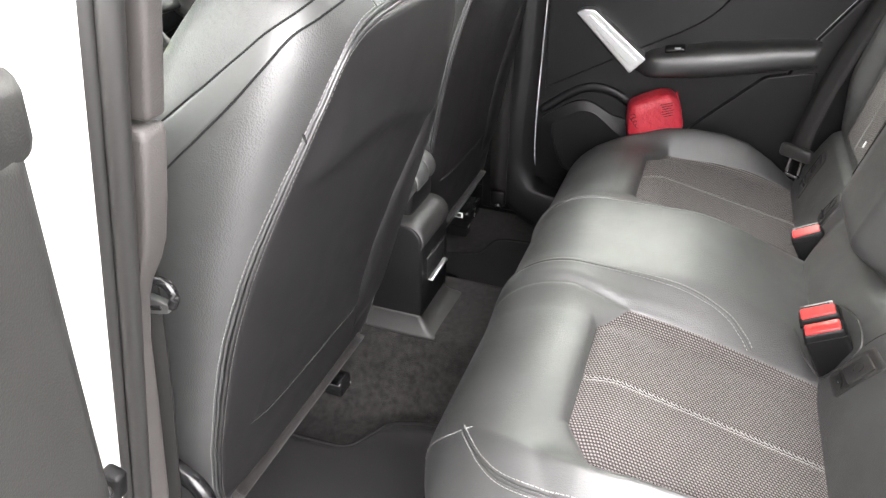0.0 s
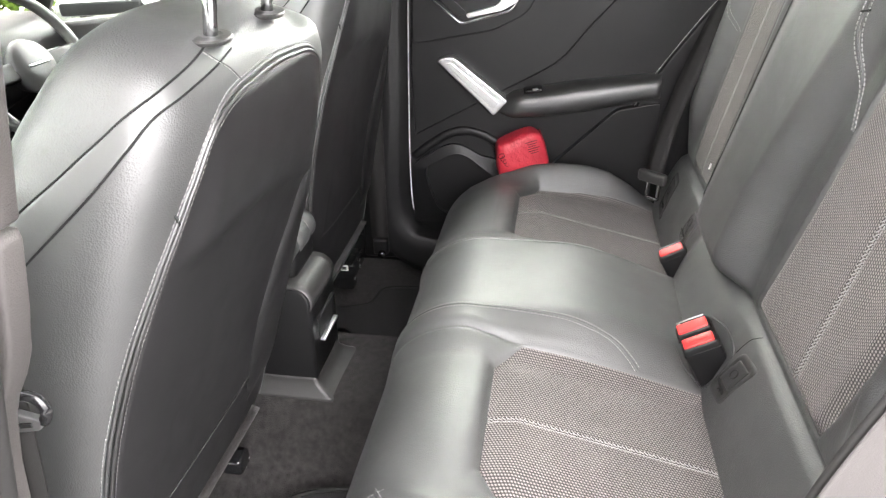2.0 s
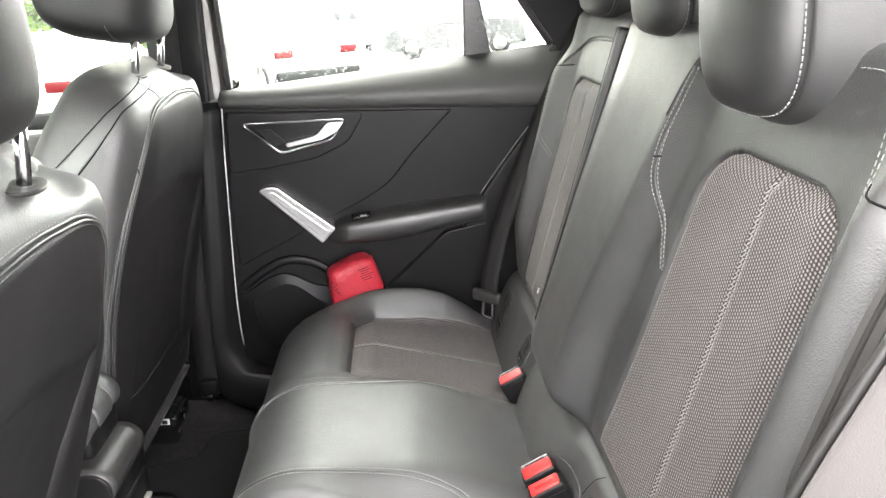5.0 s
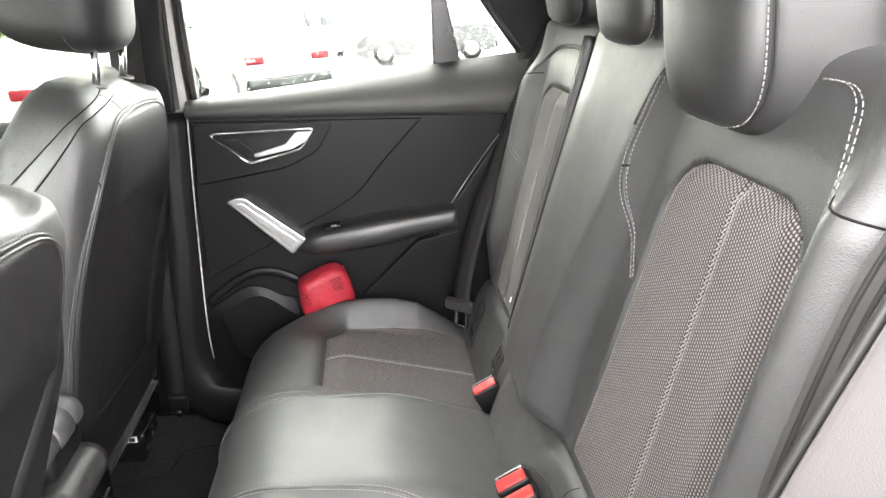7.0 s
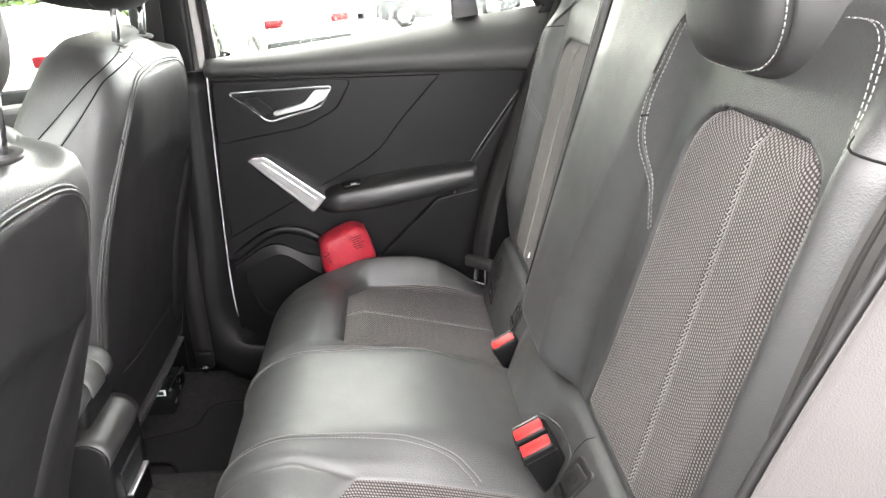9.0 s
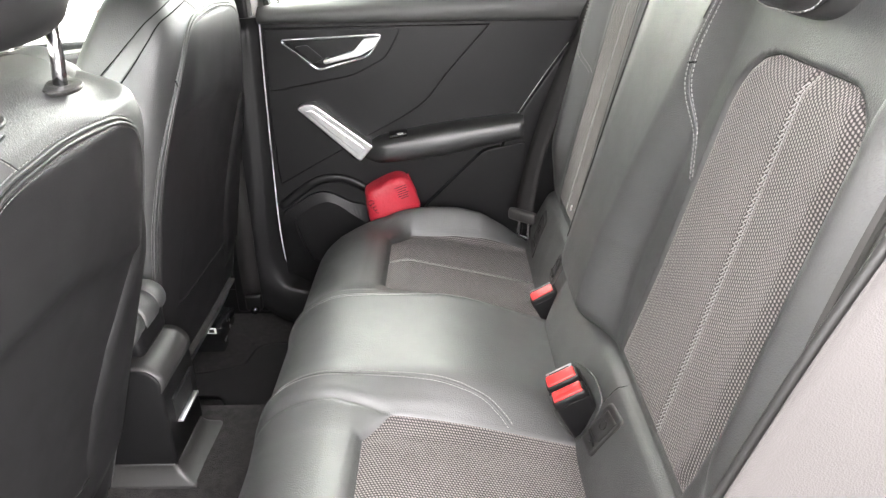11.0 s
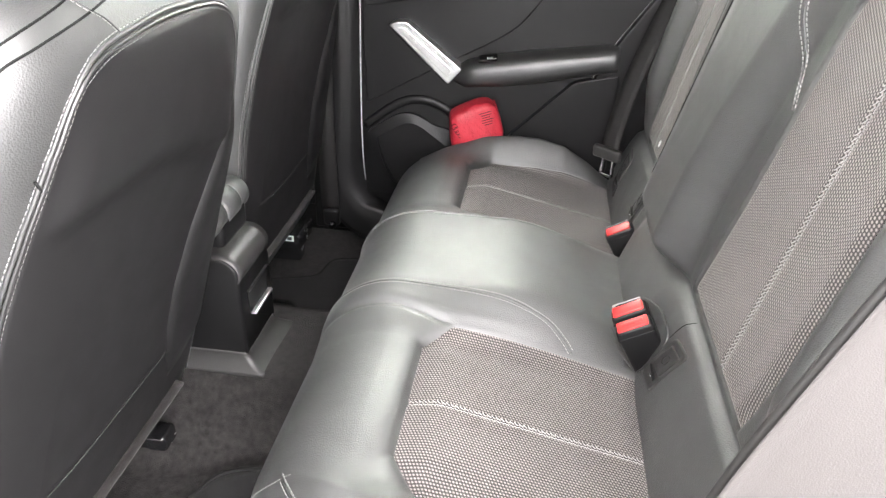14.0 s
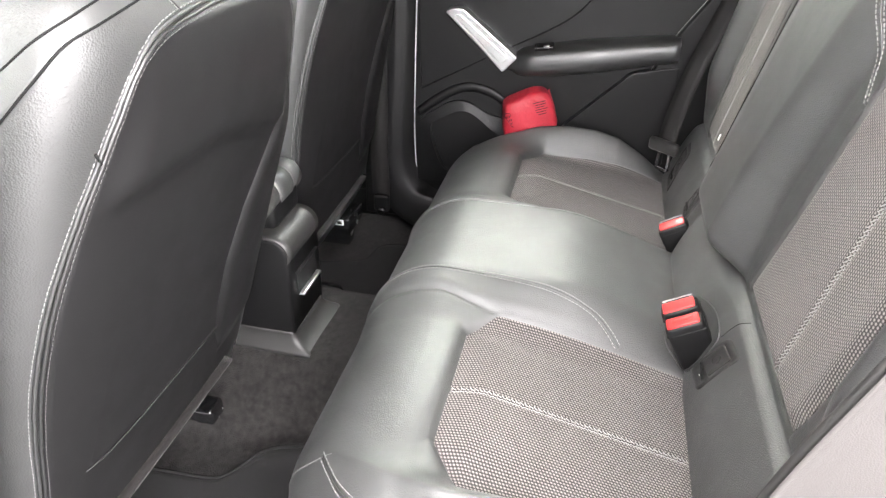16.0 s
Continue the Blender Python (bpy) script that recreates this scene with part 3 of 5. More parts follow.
make_rear_headrest(-0.279, 0.437, 1.085, 0.097, 0.116, "large black leather headrest with pale stitching")
make_rear_headrest(0.025, 0.458, 1.105, 0.096, 0.078, "low black leather middle headrest")
make_rear_headrest(0.385, 0.470, 1.120, 0.100, 0.078, "black leather headrest beside the window")

# ---- front seats ----
def smooth_table(xs, ys, width=0.05):
    """A table of values with its corners rounded off."""
    grid = np.linspace(xs[0], xs[-1], 200)
    vals = np.interp(grid, xs, ys)
    k = max(1, int(width / (grid[1] - grid[0]) / 2))
    pad = np.concatenate([2 * vals[0] - vals[k:0:-1], vals, 2 * vals[-1] - vals[-2:-k - 2:-1]])
    ker = np.hanning(2 * k + 3)[1:-1]
    return [float(q) for q in grid], [float(q) for q in np.convolve(pad, ker / ker.sum(), "valid")]


SEAT_H = [0.0, 0.10, 0.25, 0.45, 0.60, 0.68, 0.74, 0.775, 0.80]
SEAT_W = [0.262, 0.276, 0.286, 0.284, 0.264, 0.244, 0.220, 0.195, 0.150]
SEAT_D = [0.10, 0.13, 0.17, 0.20, 0.195, 0.175, 0.145, 0.115, 0.075]
SEAT_D = smooth_table(SEAT_H, SEAT_D, 0.12)[1]
SEAT_H, SEAT_W = smooth_table(SEAT_H, SEAT_W, 0.12)
CROWN_H, CROWN_Z = smooth_table((0.60, 0.70, 0.75, 0.775, 0.80), (0.60, 0.70, 0.748, 0.769, 0.780), 0.05)
CROWN_X = smooth_table((0.60, 0.68, 0.72, 0.75, 0.775, 0.79, 0.80), (0, 0, -0.004, -0.0145, -0.030, -0.044, -0.055), 0.04)[1]


def seat_skin(h, a, off=0.0):
    """The front seat's back in its own frame: h runs up it, a round it from 0 at the middle of its rear face; +y is outboard."""
    w, d = lerp_table(h, SEAT_H, SEAT_W) + off, lerp_table(h, SEAT_H, SEAT_D)
    n = 2 / 4.2
    c, s = math.cos(a), math.sin(a)
    x = -d / 2 + (d / 2 + off) * math.copysign(abs(c) ** n, c)
    lean = lerp_table(h, CROWN_H, CROWN_X) if h > 0.6 else 0.0
    top = lerp_table(h, CROWN_H, CROWN_Z) if h > 0.6 else h
    wide = 0.018 * smooth01(h, 0.2, 0.45) * (1 - smooth01(h, 0.68, 0.78)) if s > 0 else 0.0
    y = (w + wide * s * s) * math.copysign(abs(s) ** n, s)
    return Vector((x + lean, y, top - 0.024 * smooth01(y, 0.03, 0.16) * smooth01(h, 0.745, 0.79)))


def width_angle(f):
    return math.asin(min(1, abs(f)) ** 2.1) * (1 if f >= 0 else -1)


def make_front_seat(label):
    ob = thing("car_seat", label, "car seat", "front seats")
    hs = [0.8 * (1 - (1 - k / 60) ** 1.25) for k in range(61)]
    mesh_ob("upholstery", *loft([[seat_skin(h, 2 * math.pi * k / 96) for k in range(96)] for h in hs] + [[Vector((p.x * 0.6 - 0.045, p.y * 0.75, 0.783)) for p in (seat_skin(0.8, 2 * math.pi * k / 96) for k in range(96))]]), LEATHER, ob)

    def half(h):
        return lerp_table(h, (0.03, 0.10, 0.20, 0.30, 0.36, 0.40, 0.44, 0.48, 0.52, 0.56, 0.60, 0.635, 0.662, 0.689, 0.708, 0.722, 0.731, 0.7375, 0.742, 0.743), (0.228, 0.245, 0.256, 0.2592, 0.2588, 0.257, 0.253, 0.247, 0.238, 0.226, 0.212, 0.197, 0.186, 0.172, 0.160, 0.146, 0.130, 0.112, 0.086, 0.070)) / lerp_table(h, SEAT_H, SEAT_W)

    def pocket_top(y):
        return 0.578 - 0.058 * smooth01(y, -0.03, 0.19)

    def fn(u, v, off):
        h = 0.05 + 0.693 * u
        f = half(h) * (2 * v - 1)
        swell = 0.010 * smooth01(h - pocket_top(f * lerp_table(h, SEAT_H, SEAT_W)), -0.004, 0.030) * (1 - smooth01(h, 0.61, 0.732)) * (1 - smooth01(abs(2 * v - 1), 0.72, 0.98))
        return seat_skin(h, width_angle(f), off + swell)
    mesh_ob("back_panel", *panel(fn, 60, 40, 0.003, -0.004), BACK_PANEL, ob, "smooth black panel on the back")

    def pocket_right(h):
        return lerp_table(h, (0.13, 0.19, 0.25, 0.33, 0.42, 0.475, 0.53, 0.58), (0.120, 0.094, 0.084, 0.088, 0.116, 0.150, 0.190, 0.212))

    def pk(u, v, off):
        h = 0.203 - 0.008 * v + (0.520 + 0.05 * (1 - v) - 0.203) * u
        left = -0.205 + 0.030 * u
        y = left + (pocket_right(h) + 0.004 - left) * v
        return seat_skin(h, width_angle(y / lerp_table(h, SEAT_H, SEAT_W)), off * (0.25 + 0.75 * (1 - u) ** 3) * smooth01(v, -0.02, 0.10) + 0.0020)
    mesh_ob("map_pocket", *panel(pk, 40, 44, 0.0030, -0.004), BACK_PANEL, ob, "flat map pocket")
    tube("pocket_piping", [pk(0.0, k / 40, 0.0032) for k in range(41)], 0.0010, GREY_PLASTIC, ob, n=6)

    def roll_edge(u, v, off):
        h = 0.115 + 0.475 * u
        lo, hi = pocket_right(h), 0.985 * lerp_table(h, SEAT_H, SEAT_W)
        y = lo + (hi - lo) * v
        swell = 0.010 * math.sin(math.pi * v ** 0.55) ** 0.6 * smooth01(u, 0.0, 0.12) * (1 - smooth01(u, 0.80, 1.0))
        return seat_skin(h, width_angle(y / lerp_table(h, SEAT_H, SEAT_W)), off + 0.003 + swell)
    mesh_ob("side_roll", *panel(roll_edge, 50, 26, 0.0, -0.006), BACK_PANEL, ob, "padded roll beside the pocket")
    crease = spline([(-0.203, 0.650, 0), (-0.186, 0.615, 0), (-0.168, 0.573, 0)], 6)
    tube("panel_seam", [seat_skin(q.y, width_angle(q.x / lerp_table(q.y, SEAT_H, SEAT_W)), 0.0022) for q in crease], 0.0014, INK, ob, n=6)
    side = [0.03 + 0.713 * (1 - (1 - k / 90) ** 1.6) for k in range(91)]
    rim = [[(h, q * half(h)) for h in side] for q in (-1, 1)]
    edge = half(0.743)
    path = rim[0] + [(0.743 + 0.004 * math.sin(math.pi * k / 24), -edge + 2 * edge * k / 24) for k in range(1, 24)] + rim[1][::-1]
    def along(d, lift):
        line = []
        for h, f in path:
            w = lerp_table(h, SEAT_H, SEAT_W)
            k = smooth01(h, 0.69, 0.743)
            line.append(seat_skin(h + d * k, width_angle(math.copysign(min(0.998, abs(f) + d * (1 - 0.6 * k) / w), f)), lift))
        return line
    tube("piping", along(0.0, 0.0026), 0.0022, LEATHER_SMOOTH, ob, n=8)
    tube("seam_bead", along(0.0050, 0.0010), 0.0022, LEATHER, ob, "rolled leather bead beside the seam", n=8)
    stitches("stitching", [along(0.0090, 0.0008)], THREAD, ob, "grey seam thread on the leather", r=0.0005)
    stitches("inner_stitching", [along(-0.0045, 0.0036)], THREAD_DARK, ob, "dark seam thread on the panel", r=0.00035)
    upper = spline([(0.795, 0.52, 0), (0.787, 0.621, 0), (0.762, 0.943, 0), (0.725, 1.33, 0), (0.655, 1.766, 0), (0.577, 2.174, 0), (0.525, 2.549, 0)], 8)
    lower = spline([(0.779, 0.363, 0), (0.773, 0.484, 0), (0.756, 0.784, 0), (0.731, 1.04, 0), (0.655, 1.38, 0), (0.577, 1.766, 0), (0.525, 2.022, 0)], 8)
    bend = lambda q: math.atan2(math.sin(q) ** 2.1, math.copysign(abs(math.cos(q)) ** 2.1, math.cos(q)))
    def strip(u, v, off):
        k = u * (len(upper) - 1)
        i = min(len(upper) - 2, int(k))
        hi, lo = upper[i].lerp(upper[i + 1], k - i), lower[i].lerp(lower[i + 1], k - i)
        m = lo.lerp(hi, v)
        return seat_skin(m.x, -bend(m.y), off)
    mesh_ob("side_strip", *panel(strip, 48, 8, 0.0010, -0.004), STRIP_LEATHER, ob, "smooth leather strip between bolster and back")
    for v in (0.0, 1.0):
        tube("strip_seam", [strip(k / 48, v, 0.0006) for k in range(49)], 0.0012, INK, ob, n=6)
    crown = spline([(0.786, 0.112, 0), (0.776, 0.106, 0), (0.764, 0.092, 0), (0.748, 0.079, 0)], 6)
    seam = [seat_skin(p.x, -width_angle(p.y / lerp_table(p.x, SEAT_H, SEAT_W)), 0.0004) for p in crown]
    tube("crown_seam", seam, 0.0010, LEATHER_SMOOTH, ob, n=6)
    stitches("crown_stitching", [[q + Vector((0.001, -0.004, 0.0004)) for q in seam]], THREAD, ob, "grey seam thread on the crown", r=0.0005)
    def shoulder(u, v, off):
        y = 0.102 + 0.118 * v
        a = math.pi * u
        drop = 0.030 * smooth01(v, 0.45, 1.0)
        return Vector((-0.118 + (0.030 + off) * math.cos(a), y, 0.742 + (0.040 + off) * math.sin(a) ** 0.8 - drop))
    mesh_ob("shoulder_pad", *panel(shoulder, 16, 14, 0.0, -0.012), LEATHER, ob, "raised front edge of the crown")
    stitches("shoulder_stitching", [[shoulder(k / 16, 0.02, 0.0006) for k in range(1, 12)]], THREAD, ob, "grey seam thread", r=0.0005)
    flap = lambda u, v, off: Vector((0.010 + off - 0.06 * u * u, -0.215 + 0.385 * v, 0.06 - 0.065 * u))
    mesh_ob("felt_flap", *panel(flap, 8, 20, 0.006, -0.012), FLAP, ob, "grey felt flap under the back")
    rbox("clip", (-0.010, 0.176, 0.055), (0.02, 0.012, 0.075), 0.004, PLASTIC, ob, rot=(25, 0, 0))
    base = lambda u, v, off: Vector((-0.10 - 0.42 * u, -0.235 + 0.47 * v, 0.02 + 0.08 * u + 0.02 * math.cos(math.pi * (2 * v - 1)) * -1 + off))
    mesh_ob("seat_cushion", *panel(base, 16, 20, 0.06, -0.10), LEATHER, ob)
    return ob


def make_front_headrest(label):
    ob = thing("front_headrest", label, "headrest", "front headrests")
    bend = lambda px, py, pz: (px - 0.20 * py * py / 0.14 - 0.10 * pz, py * (0.90 - 1.1 * pz), pz)
    mesh_ob("pad", *superbox((-0.062, -0.036, 0.140), (0.098, 0.126, 0.092), 3.4, bend=bend), HEAD_COVER, ob)
    loop = []
    for k in range(61):
        a = 2 * math.pi * k / 60
        sp = lambda c: math.copysign(abs(c) ** (2 / 3.6), c)
        py, pz = 0.124 * sp(math.cos(a)), 0.090 * sp(math.sin(a))
        loop.append(Vector((-0.020 - 0.20 * py * py / 0.14 - 0.10 * pz, -0.036 + py * 0.985 * (0.90 - 1.1 * pz), 0.140 + pz)))
    stitches("stitching", [loop], THREAD, ob, "pale stitched edge")
    for y in (-0.098, 0.045):
        tube("post", [(0, y, -0.03), (0, y, 0.03), (-0.003, y, 0.08)], 0.0070, CHROME, ob, "bright chrome post", n=14)
        disc = [[(0.72 * q * math.cos(a), y + 1.2 * q * math.sin(a), z) for a in (2 * math.pi * k / 28 for k in range(28))] for q, z in ((0.0240, -0.004), (0.0255, -0.0005), (0.0240, 0.0012), (0.014, 0.0022), (0.0085, 0.0015))]
        mesh_ob("collar", *loft(disc), GREY_PLASTIC, ob, "round plastic collar", smooth=False)
    return ob


near_seat = make_front_seat("black leather front seat seen from behind")
near_seat.matrix_world = pose(-0.455, -0.36, 0.15, 0, 18, 0)
copy_thing(near_seat, pose(-0.438, 0.365, 0.17, 0, 11, 0))
lever = spline([(-0.055, -0.302, 0.193), (-0.034, -0.305, 0.191), (-0.012, -0.305, 0.185), (0.006, -0.305, 0.165), (0.014, -0.303, 0.13), (0.012, -0.300, 0.09)], 8)
tube("recliner_cover", lever, 0.011, PLASTIC_GLOSS, near_seat, "glossy black recliner cover", n=12)
near_rest = make_front_headrest("black leather headrest on two chrome posts")
near_rest.matrix_world = pose(-0.262, -0.344, 0.9065, 0, 8, 0)
copy_thing(near_rest, pose(-0.352, 0.398, 0.946, 0, 8, 0))


# ---- centre console ----
console = thing("centre_console", "black plastic rear end of a centre console with a storage slot", "console")
cy, cw = -0.026, 0.068
arc = [(-0.372 + 0.030 * math.cos(q), 0.367 + 0.030 * math.sin(q)) for q in (math.pi / 2 * k / 8 for k in range(9))]
prism("body", [(-0.75, 0.16), (-0.345, 0.16)] + arc + [(-0.41, 0.395), (-0.75, 0.43)], cy + cw, 2 * cw, PLASTIC, console, r=0.007, smooth=True)
rim_line = [(-0.3405, 0.355)] + [(-0.372 + 0.0335 * math.cos(q), 0.367 + 0.0335 * math.sin(q)) for q in (math.pi / 2 * k / 10 for k in range(11))] + [(-0.392, 0.400), (-0.408, 0.394)]
capfn = lambda u, v, off: Vector((lerp_table(u * 13, range(14), [q[0] for q in rim_line]) + off * 0.5, cy - cw - 0.001 + (2 * cw + 0.002) * v, lerp_table(u * 13, range(14), [q[1] for q in rim_line]) + off * 0.5))
mesh_ob("rounded_cap", *panel(capfn, 26, 8, 0.0, -0.006), GREY_PLASTIC, console, "rounded grey cap")
# No hollow here: a black block on the face paints the slot's shade.
rbox("slot", (-0.3435, cy + 0.006, 0.292), (0.004, 0.086, 0.050), 0.0015, INK, console, "storage slot, its inner shade a black block", seg=2)
rbox("slot_lip", (-0.339, cy + 0.006, 0.268), (0.014, 0.084, 0.006), 0.0025, SATIN, console, "silver lip")
rbox("slot_frame", (-0.342, cy + 0.006, 0.318), (0.008, 0.094, 0.004), 0.0015, PLASTIC, console)
skirt = []
for k in range(9):
    u = k / 8
    out = 0.030 * u ** 2.2
    x0, x1, y0, y1, z = -0.55, -0.344 + 1.25 * out, cy - cw - 0.001 - 0.6 * out, cy + cw + 0.001 + 0.8 * out, 0.200 - 0.040 * u
    skirt.append([(x, y, z) for x, y in rounded_outline([(x0, y0), (x1, y0), (x1, y1), (x0, y1)], 0.012, 4)])
# Foot is paler than the black body: light from above put into its colour.
mesh_ob("foot_flange", *loft(skirt), GREY_PLASTIC, console, "flared foot")
armrest = rbox("armrest", (-0.60, -0.005, 0.465), (0.36, 0.15, 0.07), 0.02, LEATHER, console, "padded front armrest")
for y0, y1, r in ((-0.075, -0.030, 0.032), (-0.029, 0.026, 0.034), (0.027, 0.066, 0.032)):
    rings = [[(-0.405 + r * q * math.cos(a), y, 0.452 + r * q * math.sin(a)) for a in (2 * math.pi * k / 28 for k in range(28))] for y, q in ((y0, 0.9), (y0 + 0.003, 1), (y1 - 0.003, 1), (y1, 0.9))]
    # Barrels use the paler strip leather; its grey stands in for their sheen.
    mesh_ob("hinge_barrel", *loft(rings), STRIP_LEATHER, armrest)
rbox("neck", (-0.40, -0.005, 0.425), (0.05, 0.11, 0.06), 0.012, PLASTIC, armrest)

# ---- buckles and child-seat anchors ----
def make_buckle(y, at, lift, label, recess=False):
    ob = thing("belt_buckle", label, "buckle", "rear belt buckles")
    rbox("housing", (0, 0, -0.041), (0.056, 0.030, 0.082), 0.006, PLASTIC, ob, taper=(1.0, 0.92))
    rbox("cap_joint", (0, 0, -0.013), (0.0568, 0.0302, 0.0012), 0.0004, INK, ob, seg=1)
    button = rbox("release_button", (0, -0.002, 0.0005), (0.047, 0.019, 0.007), 0.0025, RED_PLASTIC, ob, "red release button", rot=(14, 0, 0))
    if recess:
        rbox("button_recess", (0.001, -0.002, 0.0042), (0.032, 0.006, 0.0012), 0.0005, DARK_RED, ob, "darker red ridge on the button", rot=(14, 0, 0), seg=2)
    else:
        rbox("slot_rim", (0, 0.0120, 0.0040), (0.044, 0.0030, 0.0035), 0.0012, RIM_GREY, ob, "pale rim of the tongue slot")
        # Slot shade is painted with a solid black block.
        rbox("tongue_slot", (0, 0.0085, 0.0036), (0.034, 0.0042, 0.0030), 0.0010, INK, ob, "tongue slot, its inner shade a black block", seg=2)
    ob.matrix_world = Matrix.Translation((at, y, lift)) @ pose(0, 0, 0, 0, -30, 0)
    return ob


make_buckle(-0.146, 0.304, 0.417, "black belt buckle with a red button, between seat and back")
make_buckle(-0.177, 0.309, 0.412, "black belt buckle with a ridged red button, beside its twin", True)
make_buckle(0.180, 0.319, 0.378, "single black belt buckle with a red button")


def make_anchor_cover(y, z, lean, label, half=0.034, tall=0.056):
    """A raised rounded frame with a hinged lid, on the lower seat back."""
    ob = thing("anchor_cover", label, "anchor cover", "anchor covers")
    outline = rounded_outline([(-half, -tall), (half, -tall), (half, tall), (-half, tall)], 0.012, 5)
    place = lambda a, b, off: back_face(y + a - lean * b, z + b - 0.15 * a * (1 if y < 0 else -1), off)
    rings = [[place(a * k, b * k, off) for a, b in outline] for k, off in ((1.0, -0.008), (1.0, 0.0005), (0.96, 0.0022), (0.80, 0.0022), (0.76, 0.0004), (0.4, 0.0004), (0.02, 0.0004))]
    mesh_ob("frame", *loft(rings), GREY_PLASTIC, ob)
    lid = rounded_outline([(-0.66 * half, -0.30 * tall), (0.66 * half, -0.30 * tall), (0.66 * half, 0.72 * tall), (-0.66 * half, 0.72 * tall)], 0.003, 3)
    rings = [[place(0.0 + a * k, 0.21 * tall * (1 - k) + b * k, off) for a, b in lid] for k, off in ((1.0, -0.001), (1.0, 0.0012), (0.94, 0.0018), (0.5, 0.0018), (0.02, 0.0018))]
    mesh_ob("lid", *loft(rings), GREY_PLASTIC, ob, "hinged lid")
    badge = [place(0.008 * math.cos(q), 0.012 + 0.008 * math.sin(q), 0.0022) for q in (2 * math.pi * k / 20 for k in range(21))]
    tube("lid_mark", badge, 0.0008, PLASTIC, ob, n=5)
    # Black block paints the shade of the opening; the frame has no hole.
    rbox("opening", tuple(place(0, -0.5 * tall, 0.001)), (0.003, 0.028, 0.014), 0.001, INK, ob, seg=2, rot=(0, -12, 0))
    rbox("anchor_loop", tuple(place(-0.004, -0.55 * tall, 0.003)), (0.003, 0.006, 0.003), 0.0008, CHROME, ob, "bright steel loop", seg=2)
    return ob


make_anchor_cover(-0.233, 0.386, 0.30, "black plastic child-seat anchor cover set in leather", 0.029, 0.044)
make_anchor_cover(0.452, 0.378, -0.15, "black anchor cover beside the hanging seat belt", 0.029, 0.046)
make_anchor_cover(0.236, 0.402, 0.0, "small black anchor cover behind the single belt buckle", 0.018, 0.030)

lip = spline([(0.290, -0.112, 0.356), (0.296, -0.128, 0.350), (0.301, -0.146, 0.341), (0.312, -0.163, 0.334), (0.326, -0.190, 0.334), (0.338, -0.201, 0.362), (0.352, -0.202, 0.392), (0.357, -0.194, 0.412), (0.352, -0.160, 0.424), (0.342, -0.125, 0.418), (0.336, -0.09, 0.402)], 8)
tube("buckle_hem", lip, 0.0019, LEATHER_SMOOTH, near_back, "leather hem round the belt buckles", n=8)

# ---- far door ----
DY = 0.64
door = thing("door_far", "closed dark grey rear door panel with silver pull handle and map pocket", "car door", kind="structure")
prism("door_panel", [(-0.295, 0.835), (-0.300, 0.62), (-0.306, 0.40), (-0.303, 0.23), (-0.285, 0.18), (-0.245, 0.155), (0.62, 0.14), (0.62, 0.835)], DY + 0.05, 0.05, PLASTIC, door)
belt = []
for k in range(41):
    x = -0.292 + 0.92 * k / 40
    top = 0.868 + 0.136 * (x + 0.281)
    sec = [(0.665, 0.832), (0.622, 0.834), (0.612, 0.845), (0.616, 0.858 + 0.3 * (top - 0.868)), (0.640, 0.5 * (0.866 + top) + 0.004), (0.672, top + 0.001), (0.690, top - 0.002), (0.695, 0.832)]
    belt.append([(x, y, z) for y, z in sec])
mesh_ob("belt_rail", *loft(belt), RAIL, door, "soft grey top rail below the window")
seam_pts = [(q.x, q.y) for q in spline([(0.238, 0.826, 0), (0.145, 0.723, 0), (0.089, 0.654, 0), (0.03, 0.612, 0), (-0.045, 0.572, 0), (-0.125, 0.530, 0), (-0.288, 0.440, 0)], 6)]
prism("upper_panel", seam_pts + [(-0.294, 0.62), (-0.286, 0.824)], DY, 0.008, PLASTIC, door, r=0.004, smooth=False)
prism("handle_field", rounded_outline([(-0.284, 0.822), (0.035, 0.822), (-0.005, 0.752), (-0.085, 0.712), (-0.288, 0.676)], 0.02), DY - 0.004, 0.006, PLASTIC, door, r=0.004)
bez = rounded_outline([(-0.249, 0.797), (-0.010, 0.808), (-0.042, 0.760), (-0.163, 0.728)], 0.014)
recess = prism("handle_recess", bez, DY - 0.009, 0.003, PLASTIC_GLOSS, door, "dark recess of the inner handle")
loop = [Vector((x, DY - 0.013, z)) for x, z in bez] + [Vector((bez[0][0], DY - 0.013, bez[0][1]))]
tube("bezel", loop, 0.0034, CHROME, door, "thin bright bezel", n=8, up=(0, 1, 0))
lever = prism("inner_handle", rounded_outline([(-0.150, 0.752), (-0.078, 0.772), (-0.052, 0.800), (-0.014, 0.802), (-0.030, 0.780), (-0.062, 0.762), (-0.146, 0.744)], 0.006), DY - 0.012, 0.014, SATIN, door, "silver inner door handle", r=0.003, smooth=False)
prism("lock_rocker", rounded_outline([(-0.215, 0.782), (-0.185, 0.786), (-0.150, 0.755), (-0.172, 0.745)], 0.004), DY - 0.011, 0.005, PLASTIC, door, r=0.0015)
pull = rounded_outline([(-0.222, 0.643), (-0.205, 0.652), (-0.178, 0.653), (-0.043, 0.547), (-0.078, 0.508)], 0.008)
prism("pull_handle", pull, DY + 0.005, 0.042, SATIN, door, "slanted silver pull handle", r=0.005)
prism("pull_inlay", rounded_outline([(-0.200, 0.637), (-0.185, 0.640), (-0.066, 0.545), (-0.080, 0.528)], 0.005), DY - 0.034, 0.006, SATIN, door, "recessed silver inlay", r=0.0025)
arm = []
